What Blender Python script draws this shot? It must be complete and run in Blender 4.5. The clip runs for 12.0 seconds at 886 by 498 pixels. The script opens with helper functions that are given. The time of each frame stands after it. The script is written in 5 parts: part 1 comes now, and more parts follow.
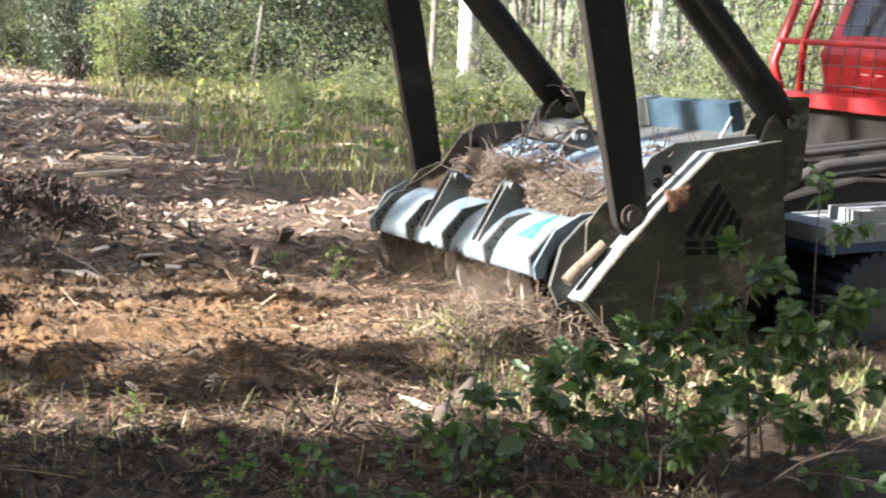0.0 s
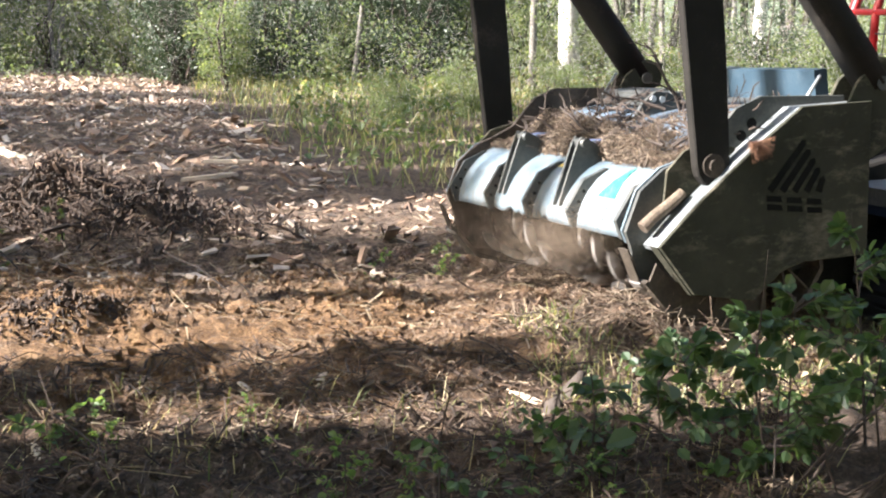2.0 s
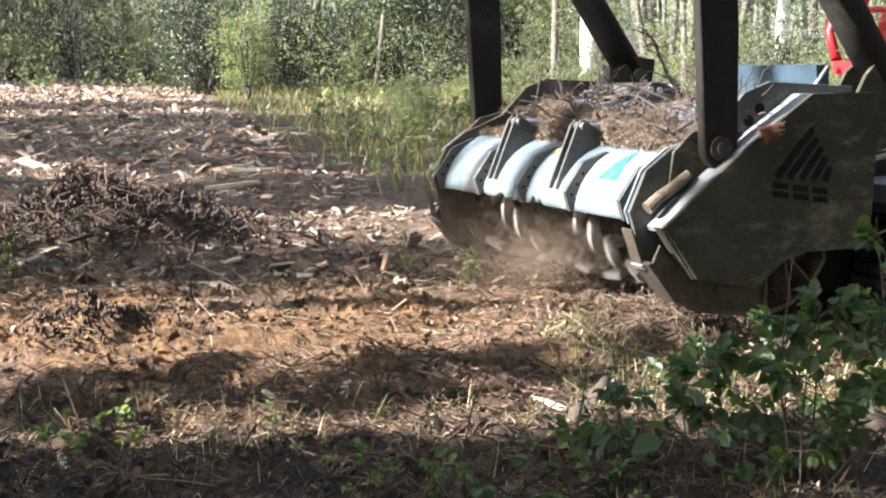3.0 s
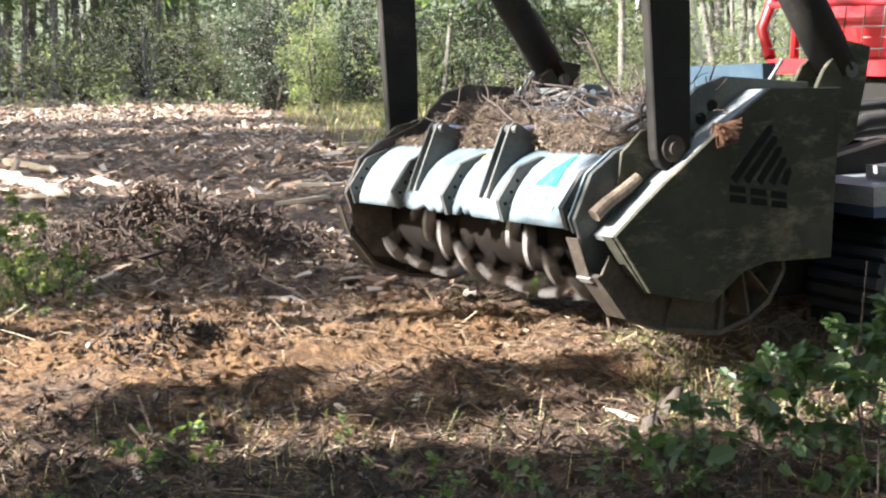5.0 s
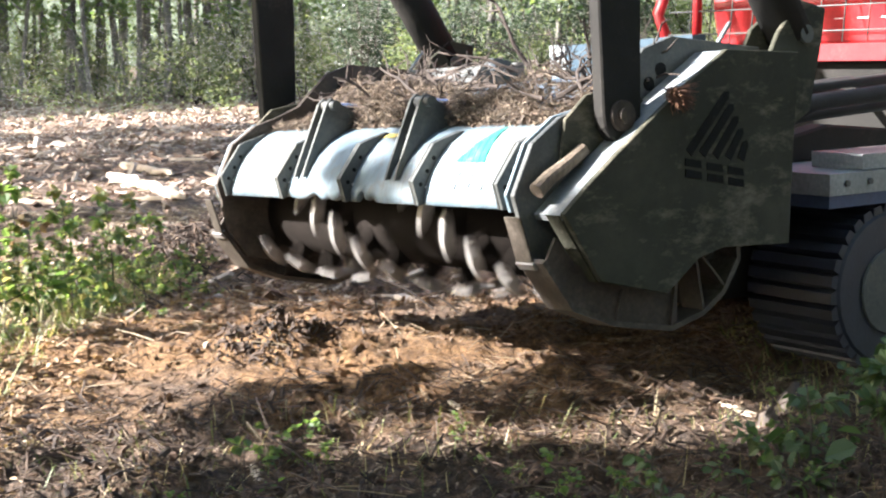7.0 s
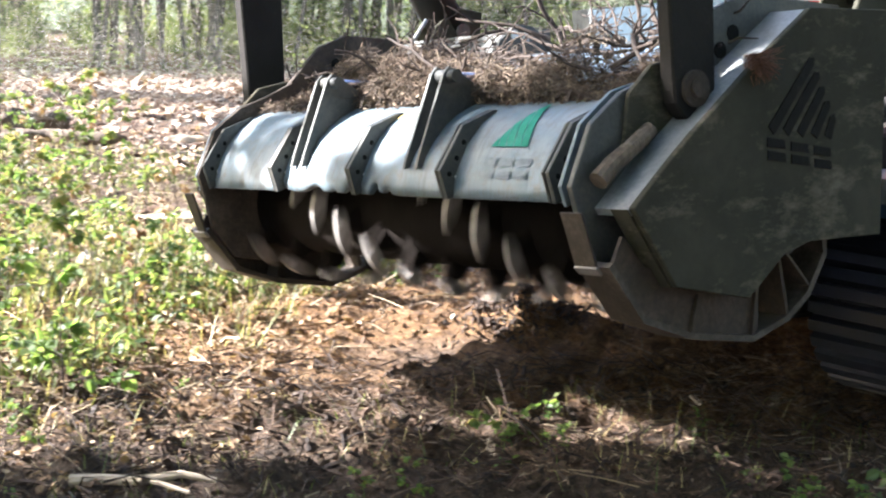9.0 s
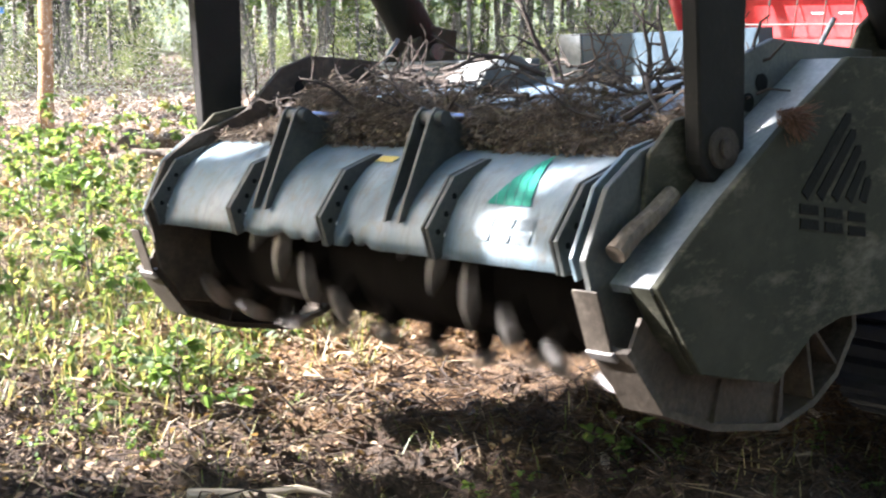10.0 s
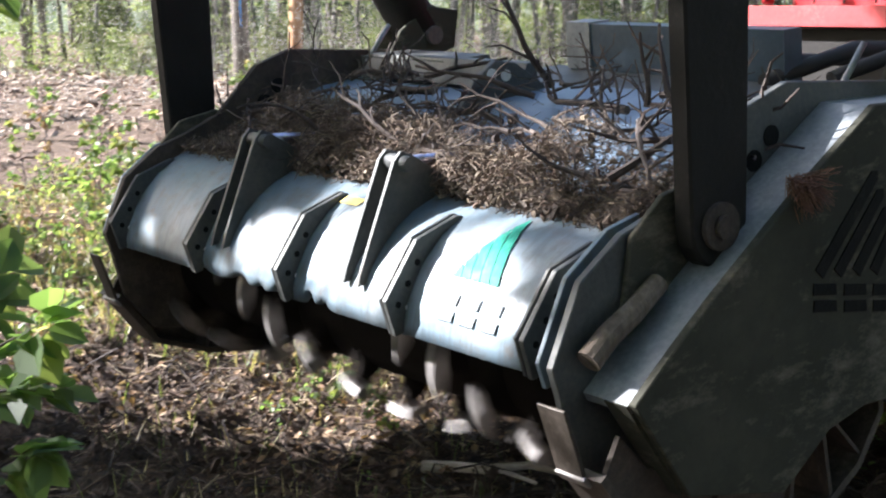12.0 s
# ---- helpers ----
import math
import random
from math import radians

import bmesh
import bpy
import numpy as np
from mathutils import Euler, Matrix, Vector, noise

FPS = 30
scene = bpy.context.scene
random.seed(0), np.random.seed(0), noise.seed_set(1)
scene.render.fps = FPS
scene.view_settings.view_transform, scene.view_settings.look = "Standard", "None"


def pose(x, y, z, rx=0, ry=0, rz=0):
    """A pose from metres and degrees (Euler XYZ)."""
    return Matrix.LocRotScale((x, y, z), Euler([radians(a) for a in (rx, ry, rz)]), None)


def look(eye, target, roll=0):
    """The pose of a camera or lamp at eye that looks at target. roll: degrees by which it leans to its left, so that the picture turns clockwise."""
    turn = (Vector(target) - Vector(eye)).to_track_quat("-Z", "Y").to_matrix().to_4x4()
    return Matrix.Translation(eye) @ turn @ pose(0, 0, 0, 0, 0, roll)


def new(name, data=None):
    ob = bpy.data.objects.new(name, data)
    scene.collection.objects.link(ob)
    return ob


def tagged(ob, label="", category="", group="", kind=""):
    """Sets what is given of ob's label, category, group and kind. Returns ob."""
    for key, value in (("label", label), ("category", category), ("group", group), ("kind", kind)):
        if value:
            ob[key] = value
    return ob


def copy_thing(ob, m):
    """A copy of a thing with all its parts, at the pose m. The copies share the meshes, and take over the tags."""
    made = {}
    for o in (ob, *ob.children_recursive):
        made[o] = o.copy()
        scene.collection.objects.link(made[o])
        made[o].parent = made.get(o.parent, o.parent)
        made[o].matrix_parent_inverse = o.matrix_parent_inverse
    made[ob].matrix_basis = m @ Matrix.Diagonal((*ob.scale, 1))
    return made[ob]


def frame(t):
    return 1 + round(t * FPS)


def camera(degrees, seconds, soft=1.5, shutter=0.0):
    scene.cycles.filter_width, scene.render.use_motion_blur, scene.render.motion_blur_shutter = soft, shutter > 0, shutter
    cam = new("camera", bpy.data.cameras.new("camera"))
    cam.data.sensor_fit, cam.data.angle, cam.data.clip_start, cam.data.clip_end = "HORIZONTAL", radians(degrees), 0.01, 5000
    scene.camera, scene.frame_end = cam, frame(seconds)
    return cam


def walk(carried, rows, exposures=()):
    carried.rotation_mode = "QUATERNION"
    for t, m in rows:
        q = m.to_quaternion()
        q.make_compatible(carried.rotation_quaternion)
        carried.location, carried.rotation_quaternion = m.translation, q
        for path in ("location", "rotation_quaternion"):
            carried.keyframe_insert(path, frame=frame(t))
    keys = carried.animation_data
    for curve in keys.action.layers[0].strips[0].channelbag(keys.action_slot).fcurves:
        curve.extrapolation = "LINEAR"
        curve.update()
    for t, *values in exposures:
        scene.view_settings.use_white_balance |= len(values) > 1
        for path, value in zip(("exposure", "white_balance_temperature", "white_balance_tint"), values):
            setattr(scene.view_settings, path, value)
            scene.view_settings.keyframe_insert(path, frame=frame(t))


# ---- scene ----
# ---- camera: held by hand on one spot, panning left after the machine ----
cam = camera(32.40, 12.0, soft=2.1, shutter=0.5)
EYE = (0.0, 0.0, 1.55)
walk(cam, [
    (0.0, pose(*EYE, 81.528, -2.971, -9.944)),
    (0.5, pose(*EYE, 81.611, -2.043, -7.931)),
    (1.0, pose(*EYE, 81.600, -1.284, -5.860)),
    (1.5, pose(*EYE, 81.389, -0.940, -6.087)),
    (2.0, pose(*EYE, 81.226, -0.902, -6.254)),
    (2.5, pose(*EYE, 81.289, -0.587, -5.791)),
    (4.5, pose(*EYE, 81.968, -0.059, -4.373)),
    (5.0, pose(*EYE, 81.936, 0.786, -2.986)),
    (5.5, pose(*EYE, 82.007, 1.840, -2.000)),
    (6.0, pose(*EYE, 82.087, 1.543, -1.090)),
    (6.5, pose(*EYE, 81.997, 1.671, -0.235)),
    (7.0, pose(*EYE, 81.924, 2.158, 1.057)),
    (9.0, pose(*EYE, 81.346, -1.182, 11.111)),
    (9.5, pose(*EYE, 81.585, -0.783, 13.470)),
    (10.0, pose(*EYE, 81.824, 0.130, 15.135)),
    (10.5, pose(*EYE, 81.829, 0.809, 16.361)),
    (11.0, pose(*EYE, 81.814, 0.885, 18.248)),
    (11.5, pose(*EYE, 81.389, 0.971, 21.375)),
    (12.0, pose(*EYE, 81.031, 0.000, 24.175)),
], exposures=[(0.0, 2.52, 6600, 13), (2.5, 2.4, 6550, 13), (4.5, 2.44, 6500, 12), (7.0, 2.77, 6400, 12), (9.0, 3.0, 6300, 14), (10.5, 3.0, 6250, 14), (11.2, 2.65, 6150, 15), (12.0, 2.4, 6150, 15)])

# ---- light: a low morning sun from the left, over the trees, and a clear sky ----
SUN = Vector((-0.845, -0.15, 0.51)).normalized()
elevation, azimuth = math.asin(SUN.z), math.atan2(SUN.x, SUN.y)
world = bpy.data.worlds.new("sky")
scene.world = world
world.use_nodes = True
_n = world.node_tree.nodes
_sky = _n.new("ShaderNodeTexSky")
_sky.sky_type, _sky.sun_disc = "NISHITA", False
_sky.sun_elevation, _sky.sun_rotation = elevation, azimuth
_sky.air_density, _sky.dust_density = 1.0, 2.5
world.node_tree.links.new(_sky.outputs[0], _n["Background"].inputs[0])
_n["Background"].inputs[1].default_value = 0.075
_sun = bpy.data.lights.new("sun", "SUN")
_sun.energy, _sun.angle, _sun.color = 5.0, radians(0.55), (1.0, 0.965, 0.94)
sun = new("sun", _sun)
sun.matrix_basis = look(SUN * 60, (0, 0, 0))


# ---- materials ----
def nodes(name):
    m = bpy.data.materials.new(name)
    m.use_nodes = True
    t = m.node_tree
    return m, t, t.nodes["Principled BSDF"]


def ramp(t, source, stops):
    r = t.nodes.new("ShaderNodeValToRGB")
    while len(r.color_ramp.elements) < len(stops):
        r.color_ramp.elements.new(0.5)
    for e, (p, c) in zip(r.color_ramp.elements, stops):
        e.position, e.color = p, (*c, 1)
    t.links.new(source, r.inputs[0])
    return r.outputs[0]


def grain(t, scale, detail=6, rough=0.6, stretch=None, space="Object"):
    c = t.nodes.new("ShaderNodeTexCoord")
    n = t.nodes.new("ShaderNodeTexNoise")
    n.inputs["Scale"].default_value, n.inputs["Detail"].default_value, n.inputs["Roughness"].default_value = scale, detail, rough
    if stretch:
        mp = t.nodes.new("ShaderNodeMapping")
        mp.inputs["Scale"].default_value = stretch
        t.links.new(c.outputs[space], mp.inputs[0])
        t.links.new(mp.outputs[0], n.inputs["Vector"])
    else:
        t.links.new(c.outputs[space], n.inputs["Vector"])
    return n.outputs["Fac"]


def blend(t, fac, a, b, mode="MIX"):
    m = t.nodes.new("ShaderNodeMix")
    m.data_type, m.blend_type = "RGBA", mode
    for s, v in ((m.inputs[0], fac), (m.inputs[6], a), (m.inputs[7], b)):
        if isinstance(v, (int, float)):
            s.default_value = v
        elif isinstance(v, tuple):
            s.default_value = (*v, 1)
        else:
            t.links.new(v, s)
    return m.outputs[2]


def bump(t, p, height, strength=0.5, distance=0.01):
    b = t.nodes.new("ShaderNodeBump")
    b.inputs["Strength"].default_value, b.inputs["Distance"].default_value = strength, distance
    t.links.new(height, b.inputs["Height"])
    t.links.new(b.outputs[0], p.inputs["Normal"])


def surface(name, stops, scale=8, fine=60, rough=0.7, metal=0.0, relief=0.4, depth=0.004, rough_var=0.15, stretch=None):
    m, t, p = nodes(name)
    big = grain(t, scale, stretch=stretch)
    small = grain(t, fine, 4, stretch=stretch)
    mixed = t.nodes.new("ShaderNodeMath")
    mixed.operation = "MULTIPLY_ADD"
    t.links.new(small, mixed.inputs[0])
    mixed.inputs[1].default_value = 0.4
    half = t.nodes.new("ShaderNodeMath")
    half.operation = "MULTIPLY"
    half.inputs[1].default_value = 0.6
    t.links.new(big, half.inputs[0])
    t.links.new(half.outputs[0], mixed.inputs[2])
    t.links.new(ramp(t, mixed.outputs[0], stops), p.inputs["Base Color"])
    r = t.nodes.new("ShaderNodeMapRange")
    r.inputs["To Min"].default_value, r.inputs["To Max"].default_value = rough - rough_var, min(1, rough + rough_var)
    t.links.new(small, r.inputs[0])
    t.links.new(r.outputs[0], p.inputs["Roughness"])
    p.inputs["Metallic"].default_value = metal
    bump(t, p, small, relief, depth)
    return m


def leafy(name, colours, through_=0.5, rough=0.5):
    """Leaf: colour by leaf, light shining through."""
    m, t, p = nodes(name)
    g = t.nodes.new("ShaderNodeNewGeometry")
    col = ramp(t, g.outputs["Random Per Island"], [(i / max(1, len(colours) - 1), c) for i, c in enumerate(colours)])
    t.links.new(col, p.inputs["Base Color"])
    p.inputs["Roughness"].default_value = rough
    tr = t.nodes.new("ShaderNodeBsdfTranslucent")
    warm = blend(t, 0.6, col, (1.0, 1.0, 0.25), "MULTIPLY")
    gain = blend(t, 1.0, warm, (2.0, 2.0, 1.9), "MULTIPLY")
    t.links.new(gain, tr.inputs[0])
    mx = t.nodes.new("ShaderNodeMixShader")
    mx.inputs[0].default_value = through_
    t.links.new(p.outputs[0], mx.inputs[1])
    t.links.new(tr.outputs[0], mx.inputs[2])
    t.links.new(mx.outputs[0], t.nodes["Material Output"].inputs[0])
    return m


def dusty(name, colour):
    """Specks that scatter light both ways."""
    m, t, p = nodes(name)
    p.inputs["Base Color"].default_value = (*colour, 1)
    p.inputs["Roughness"].default_value, p.inputs["Specular IOR Level"].default_value = 1.0, 0.0
    tr = t.nodes.new("ShaderNodeBsdfTranslucent")
    tr.inputs[0].default_value = (*colour, 1)
    mx = t.nodes.new("ShaderNodeMixShader")
    t.links.new(p.outputs[0], mx.inputs[1])
    t.links.new(tr.outputs[0], mx.inputs[2])
    t.links.new(mx.outputs[0], t.nodes["Material Output"].inputs[0])
    return m


def island(name, colours, rough=0.8, relief=0.3, fine=90):
    """Loose pieces joined in one mesh: each takes a colour of its own."""
    m, t, p = nodes(name)
    g = t.nodes.new("ShaderNodeNewGeometry")
    col = ramp(t, g.outputs["Random Per Island"], [(i / max(1, len(colours) - 1), c) for i, c in enumerate(colours)])
    n = grain(t, fine, 4)
    t.links.new(blend(t, 0.35, col, ramp(t, n, [(0.3, (0.25, 0.22, 0.2)), (0.7, (1, 1, 1))]), "MULTIPLY"), p.inputs["Base Color"])
    p.inputs["Roughness"].default_value = rough
    bump(t, p, n, relief, 0.004)
    return m


def soil():
    m, t, p = nodes("soil")
    a, b, c, d = grain(t, 1.1, 7, 0.65), grain(t, 11, 9, 0.75), grain(t, 45, 7, 0.75), grain(t, 150, 5, 0.7)
    dark = ramp(t, b, [(0.30, (0.028, 0.020, 0.014)), (0.46, (0.105, 0.07, 0.046)), (0.60, (0.20, 0.14, 0.097)), (0.78, (0.33, 0.25, 0.18))])
    orange = ramp(t, b, [(0.32, (0.055, 0.032, 0.016)), (0.5, (0.22, 0.122, 0.054)), (0.72, (0.46, 0.30, 0.155))])
    # subsoil shows orange on the scraped bank, in broken patches elsewhere
    co = t.nodes.new("ShaderNodeTexCoord")
    mp = t.nodes.new("ShaderNodeMapping")
    mp.inputs["Location"].default_value, mp.inputs["Scale"].default_value = (0.50, -4.35, 0), (0.36, 0.60, 0)
    t.links.new(co.outputs["Object"], mp.inputs[0])
    ln = t.nodes.new("ShaderNodeVectorMath")
    ln.operation = "LENGTH"
    t.links.new(mp.outputs[0], ln.inputs[0])
    k = t.nodes.new("ShaderNodeMath")
    k.operation = "MULTIPLY_ADD"
    t.links.new(ln.outputs["Value"], k.inputs[0])
    k.inputs[1].default_value = -0.22
    t.links.new(a, k.inputs[2])
    col = blend(t, ramp(t, k.outputs[0], [(0.21, (0, 0, 0)), (0.38, (1, 1, 1))]), dark, orange)
    # soil colour darkened close by, painting in the deep foreground shade
    near_shade = ramp(t, b, [(0.30, (0.010, 0.008, 0.006)), (0.50, (0.034, 0.025, 0.018)), (0.66, (0.075, 0.055, 0.040)), (0.8, (0.15, 0.115, 0.085))])
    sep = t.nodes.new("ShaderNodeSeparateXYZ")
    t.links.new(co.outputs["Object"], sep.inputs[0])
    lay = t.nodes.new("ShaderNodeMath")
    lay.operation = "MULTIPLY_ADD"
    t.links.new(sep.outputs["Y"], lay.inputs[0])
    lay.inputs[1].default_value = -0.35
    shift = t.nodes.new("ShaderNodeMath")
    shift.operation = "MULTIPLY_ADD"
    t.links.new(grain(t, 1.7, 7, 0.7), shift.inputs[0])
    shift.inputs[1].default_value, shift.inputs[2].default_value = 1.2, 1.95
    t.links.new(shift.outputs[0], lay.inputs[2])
    col = blend(t, ramp(t, lay.outputs[0], [(0.30, (0, 0, 0)), (0.65, (0.5, 0.5, 0.5))]), col, near_shade)
    col = blend(t, 0.9, col, ramp(t, c, [(0.34, (0.42, 0.40, 0.38)), (0.5, (1.15, 1.14, 1.12)), (0.66, (1.75, 1.74, 1.70))]), "MULTIPLY")
    col = blend(t, 0.6, col, ramp(t, d, [(0.36, (0.5, 0.48, 0.46)), (0.5, (1.1, 1.1, 1.1)), (0.66, (1.6, 1.6, 1.6))]), "MULTIPLY")
    t.links.new(col, p.inputs["Base Color"])
    p.inputs["Roughness"].default_value = 0.95
    h = t.nodes.new("ShaderNodeMath")
    h.operation = "ADD"
    t.links.new(b, h.inputs[0])
    t.links.new(c, h.inputs[1])
    bump(t, p, h.outputs[0], 1.0, 0.06)
    return m


def worn_hood():
    """Old pale grey paint, blued for sky reflection, rubbed to bare steel, soil-dusted."""
    m, t, p = nodes("worn_paint")
    a, b, c = grain(t, 3.5, 6), grain(t, 22, 8, 0.7), grain(t, 120, 4)
    s = grain(t, 7, 8, 0.7, (7, 0.8, 0.8))
    # blue end of this ramp paints in the sky's reflection
    col = ramp(t, a, [(0.3, (0.10, 0.16, 0.205)), (0.5, (0.17, 0.23, 0.265)), (0.7, (0.27, 0.30, 0.31))])
    col = blend(t, ramp(t, s, [(0.48, (0, 0, 0)), (0.70, (0.65, 0.65, 0.65))]), col, (0.10, 0.11, 0.115))
    col = blend(t, ramp(t, b, [(0.50, (0, 0, 0)), (0.70, (0.65, 0.65, 0.65))]), col, (0.15, 0.125, 0.098))
    col = blend(t, 0.7, col, ramp(t, grain(t, 1.9, 8, 0.7), [(0.34, (0.5, 0.5, 0.5)), (0.52, (1, 1, 1)), (0.68, (1.15, 1.17, 1.2))]), "MULTIPLY")
    t.links.new(col, p.inputs["Base Color"])
    p.inputs["Metallic"].default_value = 0.15
    t.links.new(ramp(t, s, [(0.3, (0.6, 0.6, 0.6)), (0.7, (0.34, 0.34, 0.34))]), p.inputs["Roughness"])
    bump(t, p, c, 0.15, 0.002)
    return m


def side_paint():
    """Dark olive paint, rubbed and smeared with dry mud in long scuffs."""
    m, t, p = nodes("olive_grey_paint")
    a, b, c = grain(t, 2.2, 7, 0.65), grain(t, 26, 8, 0.7), grain(t, 3.4, 10, 0.8, (1, 0.9, 2.2))
    col = ramp(t, a, [(0.3, (0.028, 0.029, 0.020)), (0.5, (0.046, 0.046, 0.032)), (0.7, (0.072, 0.067, 0.048))])
    col = blend(t, ramp(t, c, [(0.50, (0, 0, 0)), (0.64, (0.85, 0.85, 0.85))]), col, (0.175, 0.155, 0.115))
    col = blend(t, ramp(t, b, [(0.58, (0, 0, 0)), (0.74, (0.6, 0.6, 0.6))]), col, (0.030, 0.028, 0.022))
    t.links.new(col, p.inputs["Base Color"])
    t.links.new(ramp(t, c, [(0.35, (0.7, 0.7, 0.7)), (0.65, (0.92, 0.92, 0.92))]), p.inputs["Roughness"])
    p.inputs["Specular IOR Level"].default_value = 0.22
    bump(t, p, b, 0.35, 0.004)
    return m


SOIL = soil()
HOOD = worn_hood()
STEEL = surface("dark_steel", [(0.3, (0.045, 0.05, 0.05)), (0.5, (0.085, 0.09, 0.085)), (0.7, (0.15, 0.14, 0.12))], 5, 70, 0.55, 0.35)
SIDE = side_paint()
STRIP = surface("scuffed_grey_paint", [(0.3, (0.13, 0.15, 0.155)), (0.5, (0.24, 0.26, 0.265)), (0.7, (0.40, 0.41, 0.40))], 4, 60, 0.45, 0.25, 0.2)
BLACK = surface("black_frame_paint", [(0.3, (0.008, 0.0075, 0.0062)), (0.55, (0.016, 0.0145, 0.012)), (0.78, (0.055, 0.047, 0.037))], 4, 60, 0.75, 0.0)
BLACK.node_tree.nodes["Principled BSDF"].inputs["Specular IOR Level"].default_value = 0.25
RUST = surface("muddy_steel", [(0.3, (0.024, 0.019, 0.015)), (0.5, (0.06, 0.046, 0.035)), (0.7, (0.125, 0.095, 0.07))], 7, 60, 0.8, 0.1, 0.7, 0.008)
SKID = surface("muddy_skid", [(0.3, (0.024, 0.019, 0.014)), (0.5, (0.062, 0.050, 0.038)), (0.72, (0.17, 0.145, 0.115))], 6, 60, 0.6, 0.3, 0.5)
# sky reflection on the track, painted as a blue base colour
BLUE = surface("sky_blue_cast", [(0.3, (0.02, 0.04, 0.09)), (0.6, (0.04, 0.075, 0.16)), (0.8, (0.10, 0.13, 0.18))], 6, 60, 0.4, 0.2, 0.2)
PALE = surface("pale_blue_paint", [(0.3, (0.09, 0.14, 0.19)), (0.6, (0.16, 0.22, 0.28)), (0.8, (0.26, 0.26, 0.25))], 5, 60, 0.45, 0.1, 0.2)
RED = surface("red_paint", [(0.3, (0.26, 0.013, 0.017)), (0.55, (0.39, 0.024, 0.027)), (0.8, (0.46, 0.08, 0.068))], 5, 60, 0.38, 0.0, 0.1)
RUBBER = surface("rubber", [(0.3, (0.012, 0.012, 0.012)), (0.6, (0.03, 0.028, 0.026)), (0.8, (0.07, 0.055, 0.04))], 8, 60, 0.75, 0.0, 0.4)
# blue of the sky's reflection is put into the rubber's base colour
BLUE_BLACK = surface("sky_tinted_track_rubber", [(0.3, (0.012, 0.014, 0.02)), (0.6, (0.022, 0.027, 0.042)), (0.8, (0.07, 0.065, 0.058))], 8, 60, 0.5, 0.0, 0.3)
GREEN_MARK = surface("green_paint", [(0.3, (0.02, 0.20, 0.14)), (0.55, (0.04, 0.29, 0.21)), (0.75, (0.16, 0.32, 0.27))], 14, 90, 0.5, 0.0, 0.1)
FADED = surface("faded_print", [(0.3, (0.12, 0.155, 0.175)), (0.55, (0.185, 0.225, 0.245)), (0.75, (0.27, 0.30, 0.31))], 30, 90, 0.6)
YELLOW_MARK = surface("yellow_paint", [(0.3, (0.5, 0.36, 0.05)), (0.7, (0.62, 0.5, 0.16))], 14, 90, 0.55)
DARK_MARK = surface("dark_print", [(0.3, (0.005, 0.005, 0.005)), (0.6, (0.012, 0.012, 0.011)), (0.8, (0.05, 0.048, 0.038))], 16, 90, 0.65)
TOOTH = surface("worn_tooth_steel", [(0.3, (0.17, 0.16, 0.148)), (0.6, (0.36, 0.34, 0.32))], 10, 90, 0.45, 0.3)
COVER = surface("dark_blue_grey_paint", [(0.3, (0.020, 0.040, 0.057)), (0.55, (0.036, 0.065, 0.090)), (0.8, (0.09, 0.108, 0.118))], 5, 60, 0.42, 0.1, 0.2)
DARK_MARK.node_tree.nodes["Principled BSDF"].inputs["Specular IOR Level"].default_value = 0.1
GREEN_MARK.node_tree.nodes["Principled BSDF"].inputs["Specular IOR Level"].default_value = 0.08
TUFT = island("reddish_needles", [(0.10, 0.045, 0.025), (0.20, 0.095, 0.05), (0.14, 0.065, 0.035), (0.24, 0.13, 0.075)])
CHROME = surface("chrome_rod", [(0.3, (0.5, 0.5, 0.62)), (0.7, (0.68, 0.68, 0.8))], 10, 80, 0.2, 0.9, 0.05)
WHITE = surface("white_print", [(0.3, (0.6, 0.58, 0.55)), (0.7, (0.8, 0.8, 0.78))], 10, 80, 0.5)
GLASS_DARK = surface("dark_cab_glass", [(0.3, (0.02, 0.022, 0.03)), (0.7, (0.05, 0.055, 0.07))], 3, 50, 0.12, 0.0, 0.02)
CUT_WOOD = surface("barked_wood", [(0.3, (0.045, 0.034, 0.025)), (0.5, (0.125, 0.095, 0.068)), (0.72, (0.30, 0.24, 0.175))], 9, 60, 0.85, 0.0, 0.7, 0.01, stretch=(1, 1, 0.25))
PALE_WOOD = surface("pale_torn_wood", [(0.3, (0.34, 0.26, 0.17)), (0.55, (0.58, 0.48, 0.36)), (0.75, (0.7, 0.62, 0.5))], 6, 50, 0.8, 0.0, 0.5, stretch=(0.3, 2, 2))
CHIPS = island("wood_chips", [(0.09, 0.052, 0.034), (0.22, 0.135, 0.085), (0.36, 0.245, 0.165), (0.15, 0.09, 0.06), (0.50, 0.39, 0.28), (0.26, 0.165, 0.105), (0.58, 0.48, 0.38), (0.13, 0.08, 0.055), (0.64, 0.56, 0.47), (0.17, 0.11, 0.075), (0.10, 0.062, 0.042)])
NEAR_CHIPS = island("small_chips", [(0.05, 0.032, 0.02), (0.12, 0.07, 0.04), (0.20, 0.12, 0.07), (0.08, 0.05, 0.034), (0.27, 0.18, 0.11), (0.14, 0.085, 0.05), (0.46, 0.36, 0.25), (0.07, 0.043, 0.028)])
DARK_BITS = island("torn_bark", [(0.02, 0.014, 0.01), (0.055, 0.036, 0.024), (0.11, 0.07, 0.045), (0.035, 0.024, 0.018)])
STRAW = island("dry_stalks", [(0.22, 0.16, 0.09), (0.40, 0.31, 0.19), (0.14, 0.10, 0.06), (0.5, 0.42, 0.28), (0.28, 0.20, 0.12)])
